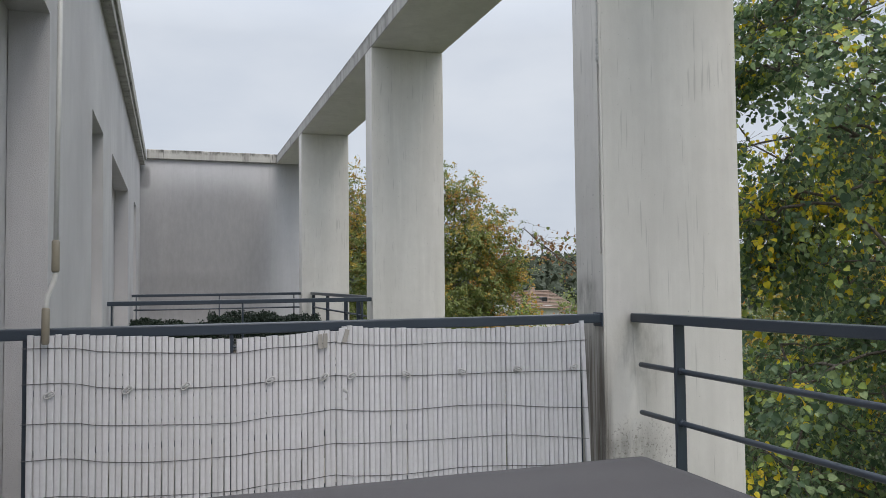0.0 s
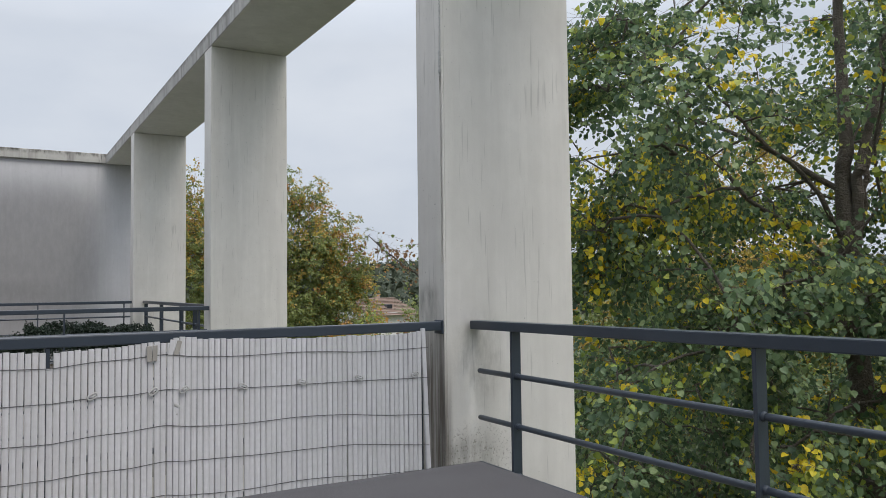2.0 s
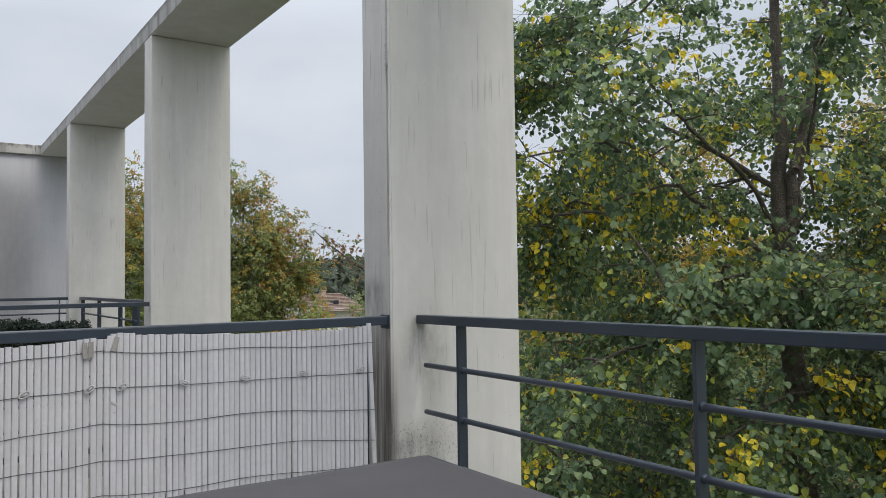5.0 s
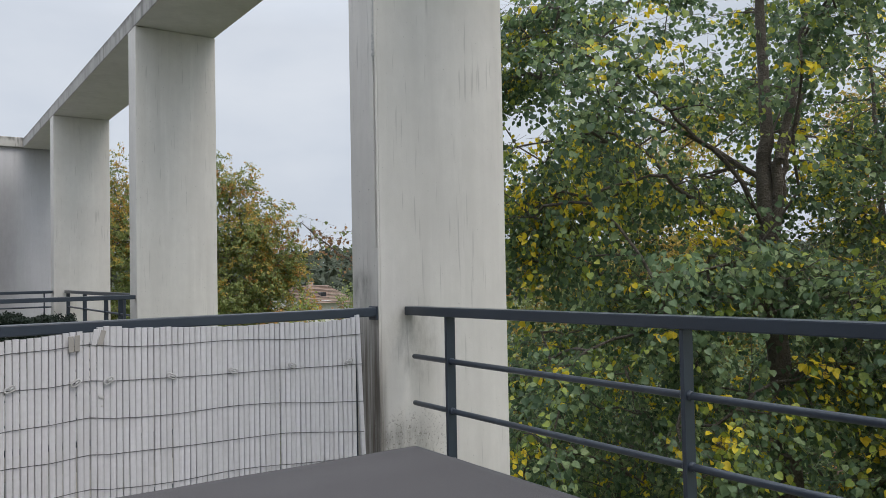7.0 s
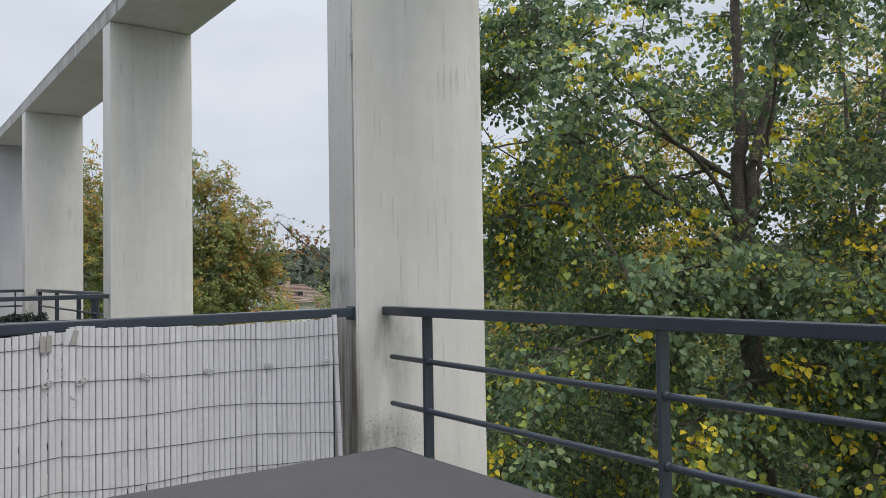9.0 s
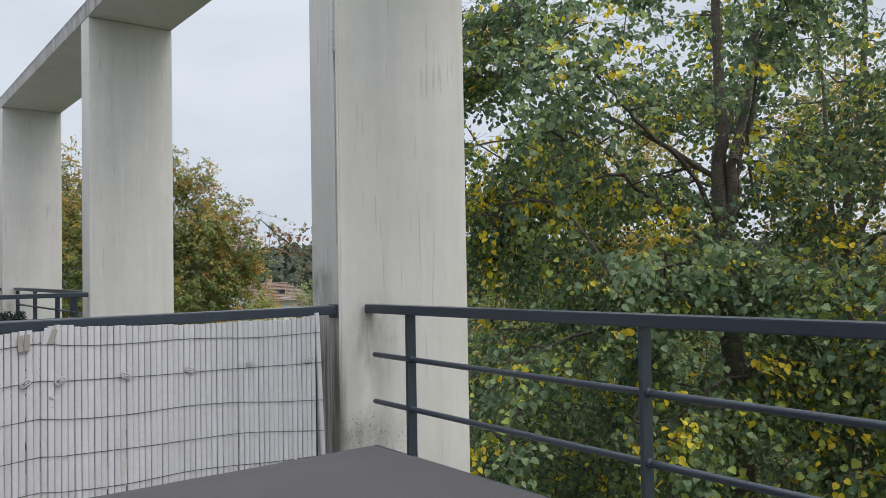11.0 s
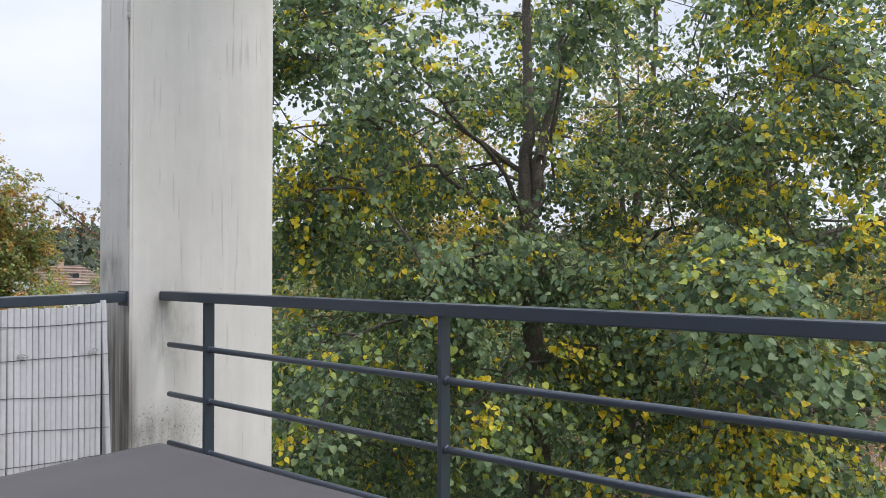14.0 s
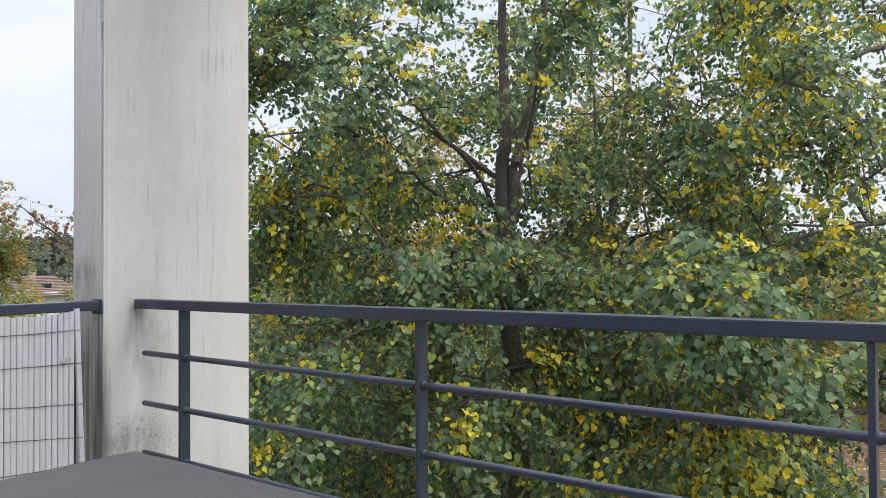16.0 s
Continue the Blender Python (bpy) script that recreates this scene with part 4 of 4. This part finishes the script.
make_tree("maple_tree", "tall garden tree with olive green foliage", "tree",
          [stem([(5.6, 27.2, G), (5.6, 27.2, 0.5), (5.9, 27.1, 3.6)], 6, 0.1, 32)],
          [((5.4, 27.2, 1.6), (2.4, 2.0, 2.9)), ((6.1, 27.1, 3.5), (1.0, 0.9, 1.7))],
          580, 6, 14, 0.098, -0.28, 0.5, (0.12, 0.48), MAPLE, 41, 0.005, 0.2, True, "garden trees", thick=14, warm=(0.02, 0.0, 0.04, -0.2))
make_tree("young_tree", "small sparse tree with withered drooping leaves", "tree",
          [stem([(5.5, 8.5, G), (5.5, 8.5, -0.2), (5.2, 8.7, 0.7), (4.9, 8.9, 1.15), (4.55, 9.05, 1.45), (4.16, 9.17, 1.80)], 4, 0.03, 51),
           stem([(5.2, 8.7, 0.7), (5.05, 8.9, 1.3), (4.85, 9.0, 1.78)], 4, 0.03, 52)],
          [((5.02, 8.85, 0.80), (0.34, 0.3, 0.34), 3), ((4.90, 8.92, 1.20), (0.06, 0.05, 0.05), 1), ((4.74, 8.97, 1.32), (0.05, 0.04, 0.04), 1.2), ((4.58, 9.04, 1.44), (0.05, 0.04, 0.04), 1.2),
           ((4.42, 9.09, 1.57), (0.05, 0.04, 0.04), 1.2), ((4.28, 9.13, 1.69), (0.04, 0.04, 0.03), 1), ((4.17, 9.16, 1.79), (0.03, 0.03, 0.03), 0.6), ((4.88, 8.99, 1.68), (0.03, 0.03, 0.12), 0.9)],
          66, 1, 7, 0.042, -0.9, 0.5, (0.10, 0.18), (M_FAR, M_DRY, M_DRY), 53, 0.0024, 0.03, False, thick=5)
for tx, ty, top, sd in ((14.6, 11.4, 5.2, 151), (17.4, 7.9, 6.0, 152)):
    make_tree("garden_tree", "slender tree with golden autumn leaves behind the lindens", "tree",
              [stem([(tx, ty, G), (tx, ty, 0.0), (tx + 0.1, ty, top)], 6, 0.08, sd)],
              [((tx, ty, 1.4), (1.5, 1.5, 2.2)), ((tx, ty, top - 1.8), (1.1, 1.1, 2.0))],
              220, 6, 11, 0.10, -0.2, 0.7, (-0.3, 0.55), (M_LIME, M_GOLD, M_RUST), sd, 0.005, 0.2, True, "golden trees", thick=14)
# second row of trees behind the lindens
for i, (tx, ty, r, top) in enumerate(((13.5, 14.5, 2.6, 1.6), (18.5, 12.0, 2.8, 1.9), (21.0, 7.0, 2.8, 1.2), (23.0, 1.8, 3.0, 1.2), (27.0, 4.0, 2.6, 0.8))):
    make_tree("garden_tree", "broad green and gold tree in the gardens behind the lindens", "tree",
              [stem([(tx, ty, G), (tx, ty, -1.6), (tx + 0.2, ty, top)], 5, 0.1, 90 + i)],
              [((tx, ty, -0.7), (r, r, top + 0.7)), ((tx + 0.6, ty - 0.8, 0.1), (r * 0.6, r * 0.6, top))],
              300, 6, 12, 0.13, -0.3, 0.5, (0.05, 0.45), (M_FAR, M_GOLD, M_RUST), 95 + i, 0.005, 0.22, True, "second row of trees", thick=16)


def bush(label, centre, radii, count, leaf, mats, yellow, seed, small=True, name="bush", group="", category="shrub"):
    """A shrub: a short stem with a shell of many leaves of uneven outline."""
    gen = np.random.default_rng(seed)
    c, r = np.array(centre), np.array(radii)
    foot = (centre[0], centre[1], GROUND_Z)
    t = thing(name, pose(*foot), label, category, group)
    d = unit(gen.normal(0, 1, (count, 3)))
    swell = np.array([1 + 0.42 * noise.noise(Vector(v * 1.9) + Vector((seed, 0, 0))) + 0.22 * noise.noise(Vector(v * 5.0) + Vector((0, seed, 0))) for v in d])
    p = c + d * r * (swell * gen.random(count) ** 0.22)[:, None]
    p[:, 2] = np.maximum(p[:, 2], GROUND_Z + 0.02)
    hue = np.array([noise.noise(Vector(v * 1.1) + Vector((3, seed, 1))) for v in p]) + gen.normal(0, 0.13, count)
    kinds = np.where(hue > yellow[1], 2, np.where(hue > yellow[0], 1, 0))
    nrm = d * 0.8 + np.array([0, 0, 0.5]) + gen.normal(0, 0.5, (count, 3))
    tip = d * 0.4 + np.array([0, 0, -0.4]) + gen.normal(0, 0.6, (count, 3))
    o = np.array(foot)
    me = leaf_mesh("crown", p - o, tip, nrm, leaf * gen.uniform(0.6, 1.25, count), kinds, mats, SMALL_SHAPE if small else LEAF_SHAPE, SMALL_FAN if small else LEAF_FAN)
    part("crown", me, None, t)["kind"] = "stuff"
    a = np.repeat(np.array([[0, 0, 0.0]]), 26, axis=0) + gen.normal(0, 0.12, (26, 3)) * np.array([1, 1, 0])
    b = (c - o) + gen.normal(0, 0.45, (26, 3)) * r
    part("branchwork", limb_mesh("branchwork", a, b, np.full(26, 0.03), np.full(26, 0.008), 5), M_BARK, t)["kind"] = "stuff"
    return t


# dark undergrowth below and behind the lindens
for i, (c, r) in enumerate((((8.6, 10.4, -1.7), (2.0, 1.7, 1.9)), ((11.4, 10.2, -1.5), (2.3, 1.8, 2.0)), ((13.6, 8.6, -1.6), (2.2, 2.0, 1.9)),
                            ((15.0, 6.0, -1.8), (2.0, 2.0, 1.6)), ((10.6, 6.9, -2.5), (1.8, 1.5, 1.0)), ((16.4, 4.2, -2.1), (1.8, 1.4, 1.2)))):
    bush("dense dark green undergrowth shrub below the lindens", c, r, 5200, 0.12, (M_LEAF, M_LEAF, M_LIME), (0.3, 0.45), 60 + i, group="undergrowth shrubs")
bush("garden shrub with rust and lime leaves", (8.3, 18.4, -1.2), (1.3, 1.2, 1.75), 5200, 0.10, (M_FAR, M_LIME, M_RUST), (-0.05, 0.16), 71)
bush("green garden shrub with withered tips", (9.9, 18.2, -1.1), (1.1, 1.0, 1.7), 4200, 0.10, (M_FAR, M_FAR, M_DRY), (0.1, 0.22), 72)
bush("low lime green garden shrub", (6.2, 21.0, -1.9), (1.5, 1.2, 1.5), 3600, 0.12, (M_FAR, M_LIME, M_LIME), (-0.1, 0.2), 73)

# boundary hedge beyond the leafy ground
rng2 = np.random.default_rng(80)
n = 9000
p = np.stack([39 + rng2.normal(0, 0.45, n), rng2.uniform(-9, 17, n), rng2.random(n) ** 0.7 * 2.0], axis=1)
p[:, 2] *= 1 + 0.12 * np.sin(p[:, 1] * 1.7)
hedge = thing("boundary_hedge", pose(39, 4, GROUND_Z), "dark clipped boundary hedge", "hedge")
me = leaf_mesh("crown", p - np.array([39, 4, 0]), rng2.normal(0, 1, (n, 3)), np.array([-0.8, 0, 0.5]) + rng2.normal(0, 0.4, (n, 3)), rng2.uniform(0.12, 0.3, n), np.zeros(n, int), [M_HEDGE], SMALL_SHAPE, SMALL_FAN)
part("crown", me, None, hedge)["kind"] = "stuff"

# fallen leaves on the ground past the trees
n = 26000
ang, dist = rng2.uniform(radians(58), radians(92), n), rng2.uniform(9, 39, n)
p = np.stack([np.sin(ang) * dist, np.cos(ang) * dist, np.full(n, GROUND_Z + 0.14)], axis=1)
me = leaf_mesh("fallen_leaves", p, rng2.normal(0, 1, (n, 3)) * np.array([1, 1, 0.1]), np.array([0, 0, 1.0]) + rng2.normal(0, 0.25, (n, 3)), rng2.uniform(0.06, 0.14, n), rng2.choice(3, n, p=(0.45, 0.35, 0.2)), [M_RUST, M_DRY, M_YELLOW], SMALL_SHAPE, SMALL_FAN)
tagged(part("fallen_leaves", me, None), "rust and yellow leaves fallen on the ground", "fallen leaves", "", "stuff")

# far wooded hill
n = 30000
ang, dist = rng2.uniform(radians(2), radians(95), n), 110 + 170 * rng2.random(n)
crest = np.array([noise.noise(Vector((a * 9, d * 0.03, 0))) + 0.6 * noise.noise(Vector((a * 40, d * 0.1, 4))) for a, d in zip(ang, dist)])
z = GROUND_Z + (dist - 110) * 0.048 + (4.2 + 2.2 * crest) * rng2.random(n) ** 0.35
p = np.stack([np.sin(ang) * dist, np.cos(ang) * dist, z], axis=1)
out = np.stack([-np.sin(ang), -np.cos(ang), np.full(n, 0.9)], axis=1)
me = leaf_mesh("far_woods", p, rng2.normal(0, 1, (n, 3)), out + rng2.normal(0, 0.45, (n, 3)), rng2.uniform(0.9, 2.4, n), np.zeros(n, int), [M_WOODS], SMALL_SHAPE, SMALL_FAN)
tagged(part("far_woods", me, None), "far wooded hillside in dull autumn green", "woods", "", "stuff")

# ---- house beyond the gardens ----
house = thing("house", pose(19.4, 42.0, GROUND_Z), "low white house with a brown tiled roof", "house")
part("wall", box((-0.9, -1.9, 0), (2.0, 3.0, 2.85), 0.02), M_HOUSE, house)
roof = part("roof", box((-1.1, -0.1, 2.9), (1.5, 0.1, 3.78), 0.02), M_TILE, house, "brown tiled roof")
for k in range(13):
    f = k / 13
    y, z = -2.3 + 2.3 * f, 2.80 + 1.0 * f
    bm = box((-1.2 + 0.02 * (k % 2), y - 0.02, z), (2.3 - 0.8 * f, y + 0.26, z + 0.05), 0.012)
    part("tile_course", bm, M_TILE, roof)
part("back_slope", box((-1.1, 0.1, 3.40), (1.5, 2.9, 3.52), 0.02), M_TILE, roof)
part("chimney", box((0.15, -0.35, 3.5), (0.45, 0.0, 3.98), 0.015), M_TILE, house)
win = part("window", box((0.36, -1.45, 3.10), (0.72, -1.05, 3.40), 0.01), M_TABLE, house, "roof window in the tiles")
part("pane", box((0.39, -1.47, 3.14), (0.71, -1.44, 3.40), 0.004), M_PANE, win)

# ---- hedge planters on the neighbouring balcony ----
for i, (cx, w, top) in enumerate(((-0.42, 0.22, 0.70), (-0.01, 0.56, 0.675), (0.63, 0.66, 0.755), (1.24, 0.46, 0.72))):
    t = thing("planter", pose(cx, 9.32, 0), "dark green bushy evergreen in a long planter by the railing", "planter", "balcony planters")
    pot = box((-w / 2, -0.13, 0), (w / 2, 0.13, 0.34), 0.012)
    part("trough", pot, M_POT, t)
    part("soil", box((-w / 2 + 0.02, -0.11, 0.30), (w / 2 - 0.02, 0.11, 0.348), 0.004), M_BARK, t)
    gen = np.random.default_rng(90 + i)
    n = 11000
    p = np.stack([gen.uniform(-w / 2 - 0.05, w / 2 + 0.05, n), gen.normal(0, 0.09, n), np.zeros(n)], axis=1)
    rise = np.array([0.10 * noise.noise(Vector((v[0] * 6 + cx * 3, v[1] * 6, i))) for v in p])
    p[:, 2] = 0.36 + (top - 0.36 + rise) * gen.random(n) ** 0.5
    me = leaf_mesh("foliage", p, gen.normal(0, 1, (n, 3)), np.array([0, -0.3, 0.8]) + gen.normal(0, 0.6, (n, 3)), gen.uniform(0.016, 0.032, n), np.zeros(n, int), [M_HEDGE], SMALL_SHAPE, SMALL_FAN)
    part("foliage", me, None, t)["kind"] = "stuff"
